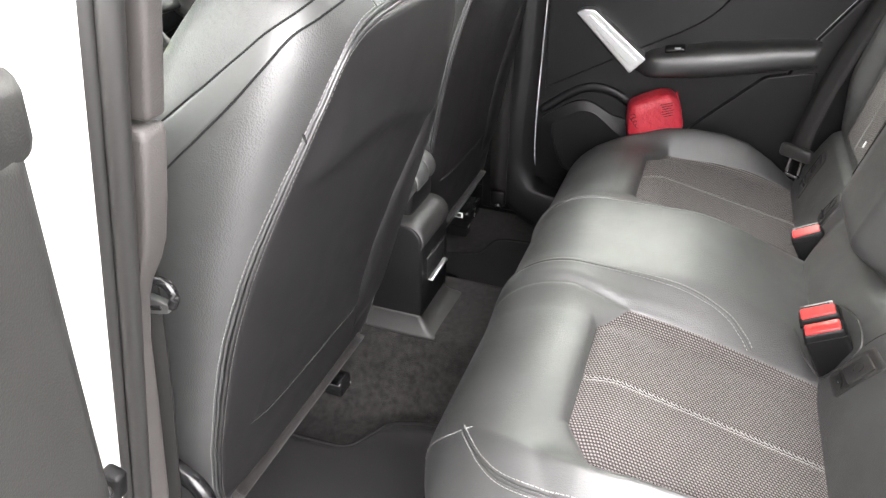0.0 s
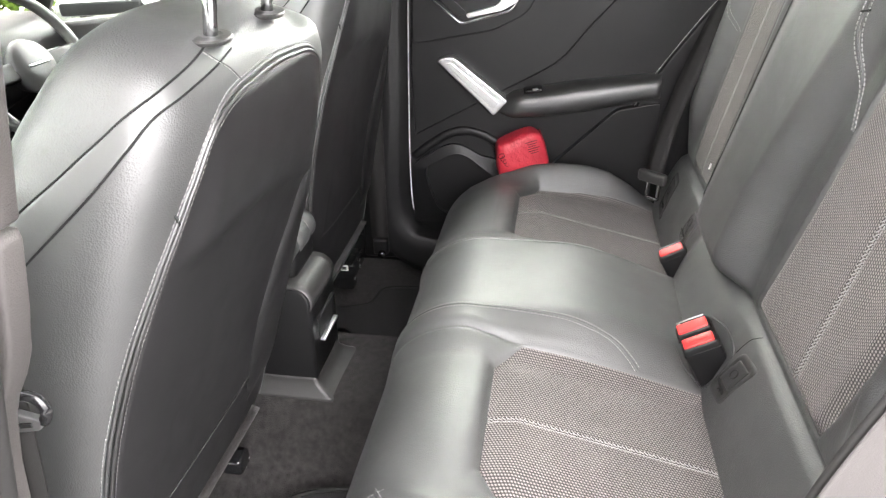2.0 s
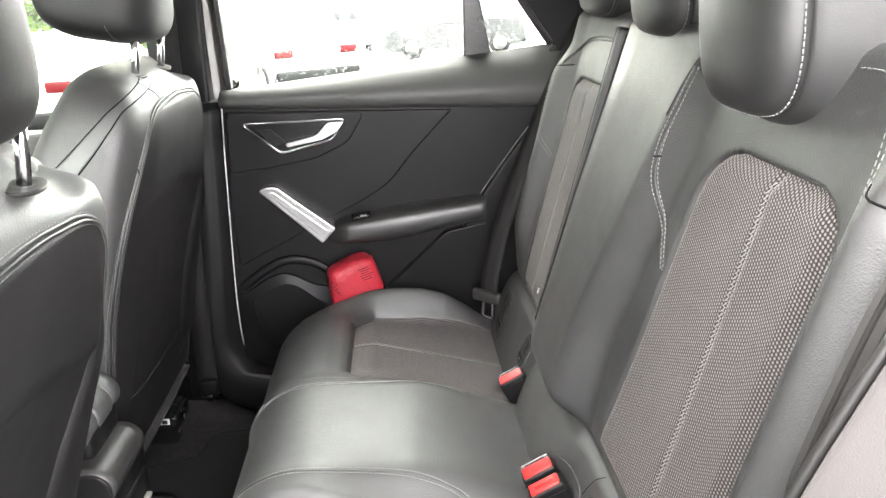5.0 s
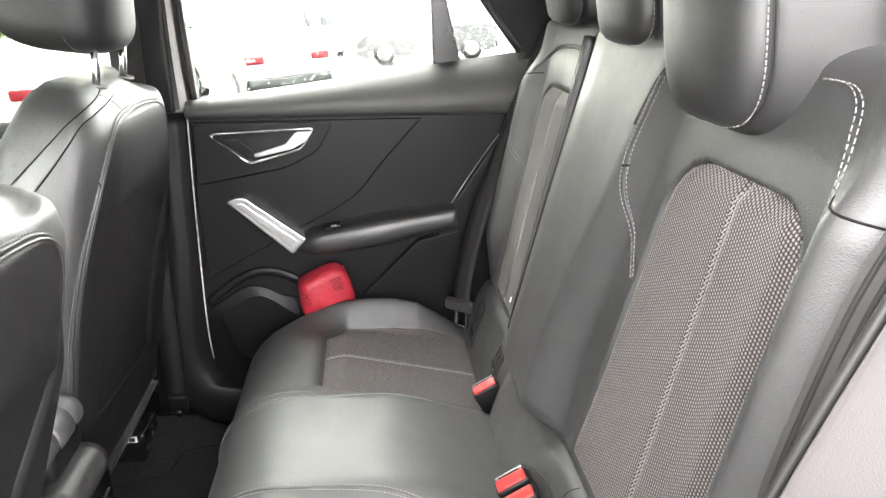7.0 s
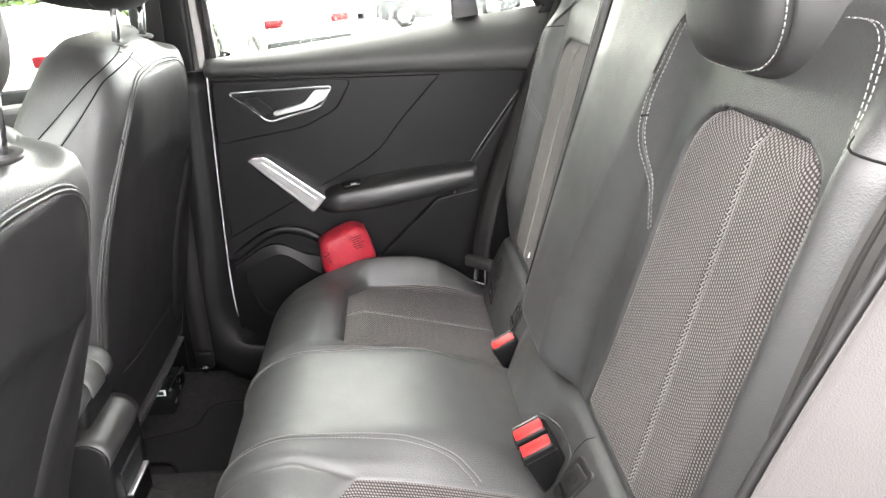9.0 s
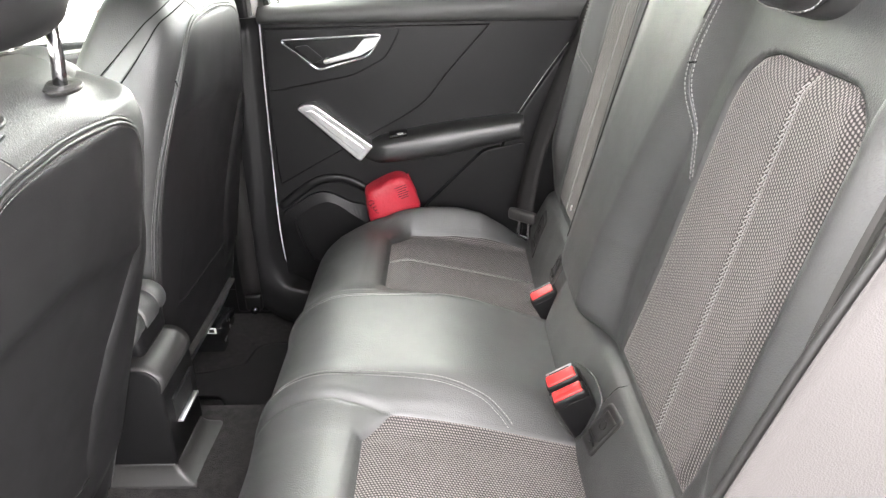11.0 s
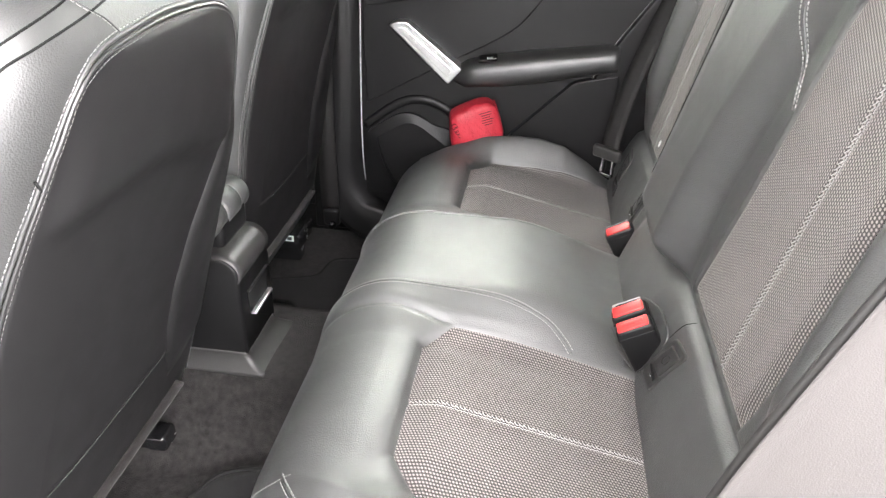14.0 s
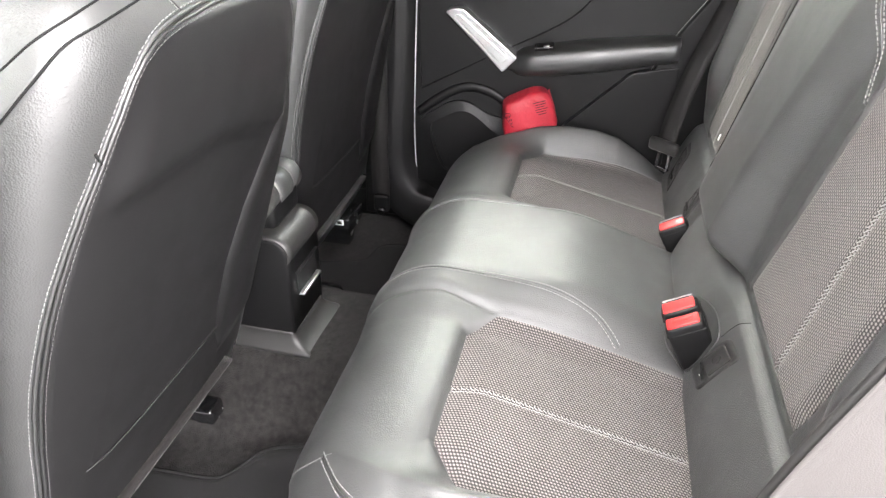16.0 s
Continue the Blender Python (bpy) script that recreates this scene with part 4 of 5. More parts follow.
for k in range(31):
    x = -0.075 + 0.395 * k / 30
    zt = lerp_table(x, (-0.075, -0.04, 0.0, 0.12, 0.30, 0.36), (0.530, 0.562, 0.574, 0.596, 0.618, 0.620))
    zb = lerp_table(x, (-0.075, -0.04, 0.05, 0.13, 0.30, 0.36), (0.515, 0.500, 0.508, 0.520, 0.556, 0.565))
    dp = lerp_table(x, (-0.075, -0.02, 0.10, 0.36), (0.02, 0.055, 0.060, 0.050))
    arm.append([(x, DY + 0.01 - (dp + 0.01) * max(0, math.cos(a)) ** 0.6, 0.5 * (zt + zb) + 0.5 * (zt - zb) * math.copysign(abs(math.sin(a)) ** 0.7, math.sin(a))) for a in (-math.pi / 2 + math.pi * q / 16 for q in range(17))])
mesh_ob("armrest", *loft(arm), LEATHER_SMOOTH, door, "dark armrest")
rbox("window_switch", (0.018, DY - 0.045, 0.581), (0.045, 0.02, 0.010), 0.003, PLASTIC_GLOSS, door, rot=(25, -9, 0))
rbox("switch_mark", (0.024, DY - 0.0535, 0.5845), (0.014, 0.004, 0.003), 0.001, SATIN, door, rot=(25, -9, 0))
prism("pocket_flank", rounded_outline([(0.330, 0.552), (0.225, 0.528), (0.082, 0.386), (0.03, 0.30), (0.33, 0.30)], 0.012), DY, 0.022, PLASTIC, door, r=0.006)
arch_out = spline([(-0.296, 0.19, 0), (-0.299, 0.27, 0), (-0.294, 0.350, 0), (-0.247, 0.392, 0), (-0.205, 0.416, 0), (-0.165, 0.418, 0), (-0.115, 0.393, 0), (-0.055, 0.360, 0), (-0.02, 0.19, 0)], 6)
arch_in = spline([(-0.198, 0.219, 0), (-0.232, 0.245, 0), (-0.260, 0.342, 0), (-0.222, 0.377, 0), (-0.186, 0.395, 0), (-0.152, 0.392, 0), (-0.108, 0.360, 0), (-0.06, 0.315, 0), (-0.05, 0.215, 0)], 6)
rings = [[(q.x, y, q.y) for q in line] for line, y in ((arch_out, DY), (arch_out, DY - 0.012), (arch_in, DY - 0.020), (arch_in, DY - 0.002))]
n = len(arch_out)
surround = [p for r in rings for p in r]
mesh_ob("speaker_surround", surround, [(k * n + j, k * n + (j + 1) % n, (k + 1) * n + (j + 1) % n, (k + 1) * n + j) for k in range(3) for j in range(n)], PLASTIC, door, "raised surround of the loudspeaker", smooth=False)
prism("speaker_cover", [(q.x, q.y) for q in arch_in], DY - 0.001, 0.003, PLASTIC, door, "dark loudspeaker cover")
ripple = spline([(-0.295, 0.378, 0), (-0.239, 0.421, 0), (-0.191, 0.449, 0), (-0.145, 0.455, 0), (-0.095, 0.440, 0), (-0.04, 0.40, 0)], 6)
tube("pocket_ridge", [(q.x, DY - 0.002, q.y) for q in ripple], 0.012, PLASTIC, door, n=10, up=(0, 1, 0), flat=0.6)
front_edge = spline([(-0.291, 0.845, 0), (-0.297, 0.70, 0), (-0.303, 0.50, 0), (-0.306, 0.34, 0), (-0.302, 0.235, 0), (-0.290, 0.205, 0), (-0.280, 0.188, 0)], 8)
tube("edge_strip", [(q.x, DY - 0.003, q.y) for q in front_edge], 0.0017, STRIP, door, "thin light strip along the door edge", n=6, up=(0, 1, 0))
prism("trim_disc", [(-0.215 + 0.017 * math.cos(a), 0.590 + 0.017 * math.sin(a)) for a in (2 * math.pi * k / 24 for k in range(24))], DY - 0.004, 0.003, PLASTIC_GLOSS, door, r=0.001)

# ---- rear quarter trim, pillars and sills of the far side ----
quarter = thing("quarter_trim", "dark plastic trim between rear door and seat back", "trim", kind="structure")
rear_edge = spline([(0.56, 0.98, 0), (0.470, 0.845, 0), (0.397, 0.747, 0), (0.297, 0.593, 0), (0.250, 0.480, 0), (0.213, 0.382, 0), (0.19, 0.28, 0), (0.18, 0.10, 0)], 8)
prism("side_panel", [(q.x, q.y) for q in rear_edge] + [(0.75, 0.10), (0.75, 0.98)], DY + 0.01, 0.030, PLASTIC, quarter, r=0.006)
tube("edge_seal", [(q.x - 0.004, DY - 0.012, q.y) for q in rear_edge], 0.0007, STRIP, quarter, "thin light edge", n=6, up=(0, 1, 0))
pillars = thing("pillar_far", "dark trim of the far centre pillar with a pale door frame", "pillar", kind="structure")
prism("pillar_trim", rounded_outline([(-0.46, 0.05), (-0.345, 0.05), (-0.322, 0.80), (-0.318, 1.36), (-0.44, 1.36)], 0.01), DY + 0.07, 0.055, PLASTIC, pillars, r=0.008, smooth=False)
prism("door_frame", [(-0.318, 0.84), (-0.283, 0.862), (-0.294, 1.08), (-0.305, 1.36), (-0.345, 1.36), (-0.325, 1.08)], DY + 0.075, 0.03, DOOR_FRAME, pillars, "pale door frame", r=0.004)
prism("window_seal", [(-0.287, 0.855), (-0.274, 0.870), (-0.284, 1.08), (-0.300, 1.36), (-0.312, 1.36), (-0.296, 1.08)], DY + 0.062, 0.024, RUBBER, pillars, r=0.002)
prism("body_side", [(-1.6, -0.20), (0.75, -0.20), (0.75, 0.84), (-0.27, 0.84), (-0.30, 0.60), (-0.30, 0.62), (-1.6, 0.60)], DY + 0.085, 0.02, PLASTIC, pillars, "dark inner body side")
prism("pillar_return", [(-0.36, 0.05), (-0.299, 0.05), (-0.299, 0.62), (-0.288, 0.845), (-0.33, 0.845)], DY + 0.06, 0.045, PLASTIC, pillars)
sill_inner = spline([(-0.296, 0.650, 0.845), (-0.302, 0.650, 0.49), (-0.305, 0.648, 0.30), (-0.299, 0.648, 0.230), (-0.280, 0.648, 0.182), (-0.245, 0.648, 0.155), (-0.1, 0.648, 0.143), (0.3, 0.648, 0.14)], 8)
sill_ridge = spline([(-0.328, 0.628, 0.845), (-0.340, 0.622, 0.49), (-0.352, 0.615, 0.302), (-0.347, 0.610, 0.222), (-0.320, 0.606, 0.172), (-0.282, 0.604, 0.150), (-0.15, 0.604, 0.135), (0.3, 0.604, 0.13)], 8)
sill_low = spline([(-0.375, 0.632, 0.845), (-0.385, 0.626, 0.49), (-0.405, 0.618, 0.28), (-0.402, 0.610, 0.17), (-0.365, 0.600, 0.10), (-0.28, 0.592, 0.05), (-0.15, 0.590, 0.03), (0.3, 0.590, 0.02)], 8)


def sill_fn(u, v, off):
    k = min(len(sill_inner) - 1, round(u * (len(sill_inner) - 1)))
    a, b, c = sill_inner[k], sill_ridge[k], sill_low[k]
    soft = 2 * v - 1
    p = b + (c - b) * soft ** 1.2 if soft > 0 else b + (a - b) * (-soft) ** 1.2
    return p + Vector((0, 0.006 * math.exp(-(soft / 0.25) ** 2) - off, 0))


mesh_ob("sill_trim", *panel(sill_fn, len(sill_inner) - 1, 14, 0.0, -0.012), PLASTIC, pillars, "rounded dark sill trim")
prism("quarter_post", [(0.270, 0.93), (0.336, 0.94), (0.304, 1.066), (0.275, 1.36), (0.245, 1.36), (0.265, 1.066)], DY + 0.055, 0.022, PLASTIC_GLOSS, pillars, "black post between the panes", r=0.003)
prism("rear_pillar", [(0.455, 0.945), (0.478, 0.968), (0.442, 1.010), (0.402, 1.066), (0.30, 1.20), (0.20, 1.30), (0.20, 1.40), (1.2, 1.40), (1.2, 0.90), (0.60, 0.90)], DY + 0.07, 0.05, PLASTIC, pillars, "dark rear pillar trim", r=0.006)
tube("pillar_seal", [(0.468, DY + 0.012, 0.972), (0.432, DY + 0.012, 1.018), (0.395, DY + 0.012, 1.066), (0.295, DY + 0.012, 1.195), (0.2, DY + 0.012, 1.29)], 0.008, RUBBER, pillars, n=8)
window = thing("window_far", "rear side window wet with raindrops", "window", kind="structure")
pane = prism("pane", [(-0.30, 0.84), (0.60, 0.97), (0.45, 1.36), (-0.32, 1.36)], DY + 0.049, 0.004, TINTED_GLASS, window)
pane.visible_shadow = False
rng = random.Random(5)
dv, df = [], []
for _ in range(5200):
    x, z = rng.uniform(-0.27, 0.46), 0.87 + 0.29 * rng.random() ** 1.4
    if z < 0.87 + 0.136 * (x + 0.28):
        continue
    r = 0.0005 + 0.0013 * rng.random() ** 4
    k, tall = len(dv), rng.uniform(0.9, 1.5)
    for ring_r, d in ((1.0, 0.0), (0.75, 0.45), (0.0, 0.65)):
        for q in range(8 if ring_r else 1):
            a = 2 * math.pi * q / 8
            dv.append((x + r * ring_r * math.cos(a), DY + 0.0535 + d * r, z + tall * r * ring_r * math.sin(a)))
    for q in range(8):
        w = (q + 1) % 8
        df += [(k + q, k + w, k + 8 + w, k + 8 + q), (k + 8 + q, k + 8 + w, k + 16)]
    df.append(tuple(k + q for q in range(8)))
drops = mesh_ob("raindrops", dv, df, GLASS, window, "raindrops on the glass")
tagged(drops, kind="stuff")
drops.visible_shadow = False

# ---- first-aid pouch ----
pouch = thing("first_aid_pouch", "small red nylon pouch tucked into the door pocket", "pouch")
bend = lambda px, py, pz: (px * (1 - 0.10 * pz / 0.05) + 0.002 * math.sin(60 * pz), py + 0.002 * math.sin(70 * px + 40 * pz), pz + 0.003 * math.sin(45 * px))
mesh_ob("bag", *superbox((0, 0, 0), (0.064, 0.038, 0.053), 4.6, 48, 30, bend), RED_CLOTH, pouch)
tube("zip", [(0.0635 - 0.005 * abs(k - 6) / 6, -0.014, -0.05 + 0.1 * k / 12) for k in range(13)], 0.0022, RED_CLOTH, pouch, "red zip seam", n=6)
for k in range(4):
    ring = [Vector((-0.050 + 0.0035 * k + 0.0076 * math.cos(a), -0.0368, 0.020 - 0.0085 * k + 0.0062 * math.sin(a))) for a in (2 * math.pi * q / 20 for q in range(21))]
    tube("print_mark", ring, 0.0007, INK, pouch, n=5, up=(0, 1, 0))
for k in range(6):
    rbox("print_line", (0.030 + 0.002 * (k % 2), -0.0380, 0.034 - 0.006 * k), (0.030 - 0.005 * (k % 3), 0.0006, 0.0016), 0, INK, pouch, seg=1)
pouch.matrix_world = pose(-0.006, 0.588, 0.420, 0, -16, 12)

# ---- far seat belt ----
def webbing(name, path, width, mat, parent, label="", side=(1, 0, 0), thick=0.0016, shift=0.0, smooth=True):
    """A flat belt along a path; side is the direction of its width."""
    pts = spline(path, 8)
    rings = []
    for i, p in enumerate(pts):
        d = (pts[min(i + 1, len(pts) - 1)] - pts[max(0, i - 1)]).normalized()
        w = Vector(side)
        w = (w - d * w.dot(d)).normalized()
        n = w.cross(d)
        p = p + w * shift
        rings.append([p + w * width / 2 + n * thick, p + w * width / 6 + n * thick * 1.3, p - w * width / 6 + n * thick * 1.3, p - w * width / 2 + n * thick, p - w * width / 2 - n * thick, p + w * width / 2 - n * thick])
    return mesh_ob(name, *loft(rings), mat, parent, label, uvs=[(k, (0, 0.33, 0.67, 1, 1, 0)[q]) for k in range(len(rings)) for q in range(6)], smooth=smooth)


rear_belt = thing("rear_seat_belt", "black rear seat belt hanging with a steel tongue", "seat belt", "rear seat belts")
webbing("webbing", [(0.318, 0.506, 0.404), (0.325, 0.516, 0.46), (0.346, 0.535, 0.55), (0.383, 0.560, 0.66), (0.43, 0.585, 0.78), (0.50, 0.60, 0.95), (0.56, 0.61, 1.1)], 0.044, BELT, rear_belt, side=(0.8, -0.6, 0))
rbox("belt_stopper", (0.314, 0.503, 0.402), (0.076, 0.018, 0.030), 0.008, GREY_PLASTIC, rear_belt, "grey plastic tongue grip", rot=(0, 0, -38))
tongue = [Vector((0.318 + 0.78 * a, 0.503 - 0.62 * a, z)) for a, z in ((-0.013, 0.390), (-0.015, 0.347), (0.015, 0.347), (0.013, 0.390), (-0.013, 0.390))]
tube("tongue", resample(tongue, 0.004), 0.0045, CHROME, rear_belt, "bright steel tongue", n=6)

# ---- things under the far front seat ----
far_belt = thing("front_seat_belt", "black front seat belt running down the far pillar to its anchor", "seat belt")
webbing("webbing", [(-0.385, 0.612, 1.05), (-0.388, 0.608, 0.80), (-0.392, 0.604, 0.50), (-0.394, 0.60, 0.25), (-0.394, 0.60, 0.14)], 0.048, BELT, far_belt)
rbox("anchor", (-0.392, 0.60, 0.118), (0.045, 0.022, 0.05), 0.008, PLASTIC, far_belt)
tube("anchor_bolt", [(-0.388, 0.592, 0.10), (-0.388, 0.578, 0.10)], 0.010, PLASTIC_GLOSS, far_belt, n=14)
rail = thing("seat_rail", "black steel seat rail end with a white label", "seat rail", "seat rails")
rbox("bracket", (-0.460, 0.452, 0.142), (0.09, 0.10, 0.044), 0.008, PLASTIC_GLOSS, rail)
rbox("rail", (-0.66, 0.45, 0.095), (0.46, 0.04, 0.05), 0.006, PLASTIC_GLOSS, rail)
rbox("label_plate", (-0.452, 0.390, 0.161), (0.052, 0.002, 0.016), 0.0006, LABEL, rail, "small white label", seg=1)
rbox("label_print", (-0.437, 0.3887, 0.161), (0.012, 0.001, 0.009), 0, INK, rail, seg=1)
rbox("clip", (-0.425, 0.47, 0.152), (0.02, 0.03, 0.018), 0.005, PLASTIC_GLOSS, rail)
tube("wire", [(-0.43, 0.46, 0.15), (-0.41, 0.48, 0.17), (-0.42, 0.50, 0.145), (-0.44, 0.52, 0.13)], 0.004, PLASTIC_GLOSS, rail, n=8)
near_rail = thing("seat_rail", "black steel seat rail end on the carpet", "seat rail", "seat rails")
rbox("bracket", (-0.482, -0.205, 0.078), (0.04, 0.045, 0.036), 0.008, PLASTIC_GLOSS, near_rail)
rbox("rail", (-0.70, -0.20, 0.075), (0.42, 0.04, 0.04), 0.006, PLASTIC_GLOSS, near_rail)

# ---- floor mats ----
def make_mat(q, outer, label):
    """A mat with a notched inner edge; outer is its edge towards the door."""
    ob = thing("floor_mat", label, "floor mat", "floor mats")
    edge = spline([(-0.56, 0.318, 0), (-0.50, 0.315, 0), (-0.43, 0.312, 0), (-0.405, 0.300, 0), (-0.385, 0.268, 0), (-0.362, 0.242, 0), (-0.31, 0.226, 0), (-0.22, 0.216, 0), (-0.05, 0.215, 0)], 8)
    far = spline(outer, 8)
    low = lambda x: lerp_table(x, [p.x for p in edge], [p.y for p in edge])
    high = lambda x: lerp_table(x, [p.x for p in far], [p.y for p in far])

    def fn(u, v, off):
        x = -0.56 + 0.52 * u
        a = low(x) + (high(x) - low(x)) * v
        return Vector((x, q * a, max(0.022 + 0.03 * (1 - smooth01(a, 0.2, 0.27)), floor_height(x, q * a) + 0.005) + 0.0015 * noise.noise((9 * x, 9 * a, q)) + off))
    mesh_ob("mat", *panel(fn, 60, 20, 0.007, -0.004), MAT, ob)
    for v in (0.0, 1.0):
        tube("binding", [fn(k / 60, v, 0.005) for k in range(61)], 0.0042, BINDING, ob, "bound edge", n=8)
    return ob


make_mat(-1, [(-0.57, 0.63, 0), (-0.3, 0.63, 0), (-0.03, 0.63, 0)], "dark grey carpet mat in the footwell")
make_mat(1, [(-0.57, 0.385, 0), (-0.47, 0.405, 0), (-0.397, 0.432, 0), (-0.383, 0.462, 0), (-0.378, 0.497, 0), (-0.352, 0.525, 0), (-0.27, 0.536, 0), (-0.03, 0.54, 0)], "dark grey carpet mat in the far footwell")

# ---- near centre pillar ----
pillar = thing("pillar_near", "near centre pillar with grey trim, rubber seals and white paint", "pillar", kind="structure")
lean = lambda z: -0.221 + 0.238 * (z - 0.935)


def upright(name, x0, x1, y0, y1, z0, z1, mat, label="", r=0.006):
    """A column that leans with the pillar; x0, x1 from its rear edge."""
    bm = bmesh.new()
    bmesh.ops.create_cube(bm, size=1)
    for v in bm.verts:
        z = z1 if v.co.z > 0 else z0
        v.co = Vector((lean(z) + (x1 if v.co.x > 0 else x0), y1 if v.co.y > 0 else y0, z))
    bmesh.ops.bevel(bm, geom=list(bm.edges), offset=r, segments=3, profile=0.5, affect="EDGES", clamp_overlap=True)
    return part(name, bm, mat, pillar, label, smooth=True)


upright("upper_trim", -0.046, 0.000, -0.775, -0.757, 0.862, 1.42, PILLAR_TRIM, "grey fabric-grained upper trim", 0.004)
rings = []
for z, dx in ((0.05, 0.0), (0.30, 0.0), (0.456, -0.006), (0.59, -0.014), (0.66, -0.019), (0.705, -0.018), (0.725, -0.014), (0.745, -0.006), (0.765, -0.001), (0.80, 0.001), (0.850, 0.001), (0.857, -0.002)):
    rings.append([(lean(z) + x, y, z) for x, y in rounded_outline([(-0.046, -0.780), (dx, -0.780), (dx, -0.757), (-0.046, -0.757)], 0.005, 4)])
mesh_ob("lower_trim", *loft(rings), PILLAR_TRIM, pillar, "grey grained lower trim that narrows beside the belt")
# Two rubber seals; the third tube is the white painted edge of the post.
for dx, y, r, mat in ((-0.010, -0.790, 0.008, RUBBER), (-0.021, -0.797, 0.006, RUBBER), (-0.030, -0.805, 0.010, PAINT)):
    tube("door_seal", [(lean(z) + dx, y, z) for z in np.linspace(0.0, 1.42, 12)], r, mat, pillar, "rubber door seal", n=12)
upright("painted_post", -0.20, -0.030, -0.83, -0.765, 0.0, 1.42, PAINT, "white painted post", 0.010)
check = rbox("door_check", (-0.303, -0.835, 0.571), (0.018, 0.014, 0.030), 0.004, PLASTIC, pillar, "black door check bracket", rot=(0, 14, 0))
tube("check_bolt", [tuple(Vector((-0.303, -0.835, 0.571)) + Vector((0, -0.006, 0))), tuple(Vector((-0.303, -0.835, 0.571)) + Vector((0, -0.012, 0)))], 0.006, GREY_PLASTIC, pillar, n=10)
near_belt = thing("front_seat_belt", "black front seat belt beside the near pillar", "seat belt")
webbing("webbing", [(-0.318, -0.745, 0.74), (-0.338, -0.745, 0.60), (-0.365, -0.745, 0.45), (-0.41, -0.745, 0.20)], 0.048, BELT, near_belt)
loop = spline([(-0.302, -0.752, 0.712), (-0.292, -0.752, 0.717), (-0.281, -0.752, 0.714), (-0.277, -0.752, 0.704), (-0.282, -0.752, 0.694)], 6)
tube("tongue_grip", loop, 0.0042, PLASTIC_GLOSS, near_belt, "glossy black tongue grip", n=10)
prism("tongue", rounded_outline([(-0.306, 0.683), (-0.284, 0.688), (-0.280, 0.697), (-0.302, 0.702)], 0.003), -0.750, 0.006, SATIN, near_belt, "steel belt tongue", r=0.0015)
# Black block stands for the shade in the tongue's slot.
rbox("tongue_slot", (-0.294, -0.7565, 0.6925), (0.011, 0.002, 0.004), 0.0005, INK, near_belt, seg=1, rot=(0, -12, 0))

# ---- open near door ----
odoor = thing("door_open", "open white rear door with dark inner trim", "car door", kind="structure")
M = pose(-0.380, -0.852, 0, 0, 0, -70)
for name, c, size, r, mat, label in (
        ("door_shell", (0.50, 0.02, 0.40), (1.0, 0.06, 1.0), 0.02, PAINT, "white painted door shell"),
        ("door_trim", (0.595, 0.074, 0.425), (0.98, 0.11, 1.0), 0.02, GREY_PLASTIC, "dark grey inner door trim"),
        ("top_rail", (0.590, 0.112, 0.922), (0.98, 0.12, 0.045), 0.012, GREY_PLASTIC, "soft grey top rail"),
        ("armrest", (0.65, 0.17, 0.56), (0.50, 0.06, 0.06), 0.02, PLASTIC, ""),
        ("pull_handle", (0.30, 0.17, 0.62), (0.16, 0.03, 0.04), 0.01, SATIN, "silver pull handle"),
        ("window_frame", (0.06, 0.03, 1.10), (0.06, 0.05, 0.50), 0.015, PAINT, "")):
    rbox(name, c, size, r, mat, odoor, label, rot=(-5, 0, 0) if name in ("door_trim", "top_rail") else (0, 0, 0))
odoor.matrix_world = M

# ---- near side of the rear seat ----
side_trim = thing("wheel_arch_trim", "smooth grey trim panel beside the rear seat back", "trim", kind="structure")
arch_edge = spline([(0.27, 0.30, 0), (0.292, 0.50, 0), (0.312, 0.60, 0), (0.342, 0.70, 0), (0.374, 0.80, 0), (0.411, 0.90, 0), (0.450, 1.00, 0), (0.51, 1.15, 0)], 6)
fn = lambda u, v, off: Vector((lerp_table(0.30 + 0.85 * u, [q.y for q in arch_edge], [q.x for q in arch_edge]) + 0.35 * v - 1.0 * off, -0.622 - 0.11 * v ** 1.2 - off - 0.010 * (1 - math.sqrt(min(1, v / 0.05))), 0.30 + 0.85 * u))
mesh_ob("panel", *panel(fn, 20, 40, 0.0, -0.02), PILLAR_TRIM, side_trim)
# Dark tube drawn for the shade in the gap between bolster and panel.
tube("edge_gap", [(q.x + 0.004, -0.622, q.y) for q in arch_edge], 0.0045, RUBBER, side_trim, "dark rubber edge of the panel", n=8, up=(0, 1, 0))
nbelt = thing("rear_seat_belt", "ribbed rear seat belt lying along the seat bolster, lightened for door light", "seat belt", "rear seat belts")
belt_line = [(0.396, -0.580, 0.40), (0.410, -0.582, 0.55), (0.416, -0.584, 0.66), (0.417, -0.585, 0.71), (0.418, -0.586, 0.75), (0.446, -0.586, 0.877), (0.475, -0.586, 0.955), (0.505, -0.586, 1.03), (0.552, -0.586, 1.15)]
# Near belt is coloured as lit by the doorway, unlike the far one.
webbing("webbing", belt_line, 0.047, LIT_WEBBING, nbelt, side=(0.66, -0.75, 0), smooth=False)
for shift in (-0.0165, -0.0060, 0.0060, 0.0165):
    webbing("woven_stripe", belt_line, 0.0045, STRIPE, nbelt, "darker woven stripe", side=(0.66, -0.75, 0), thick=0.0027, shift=shift, smooth=False)

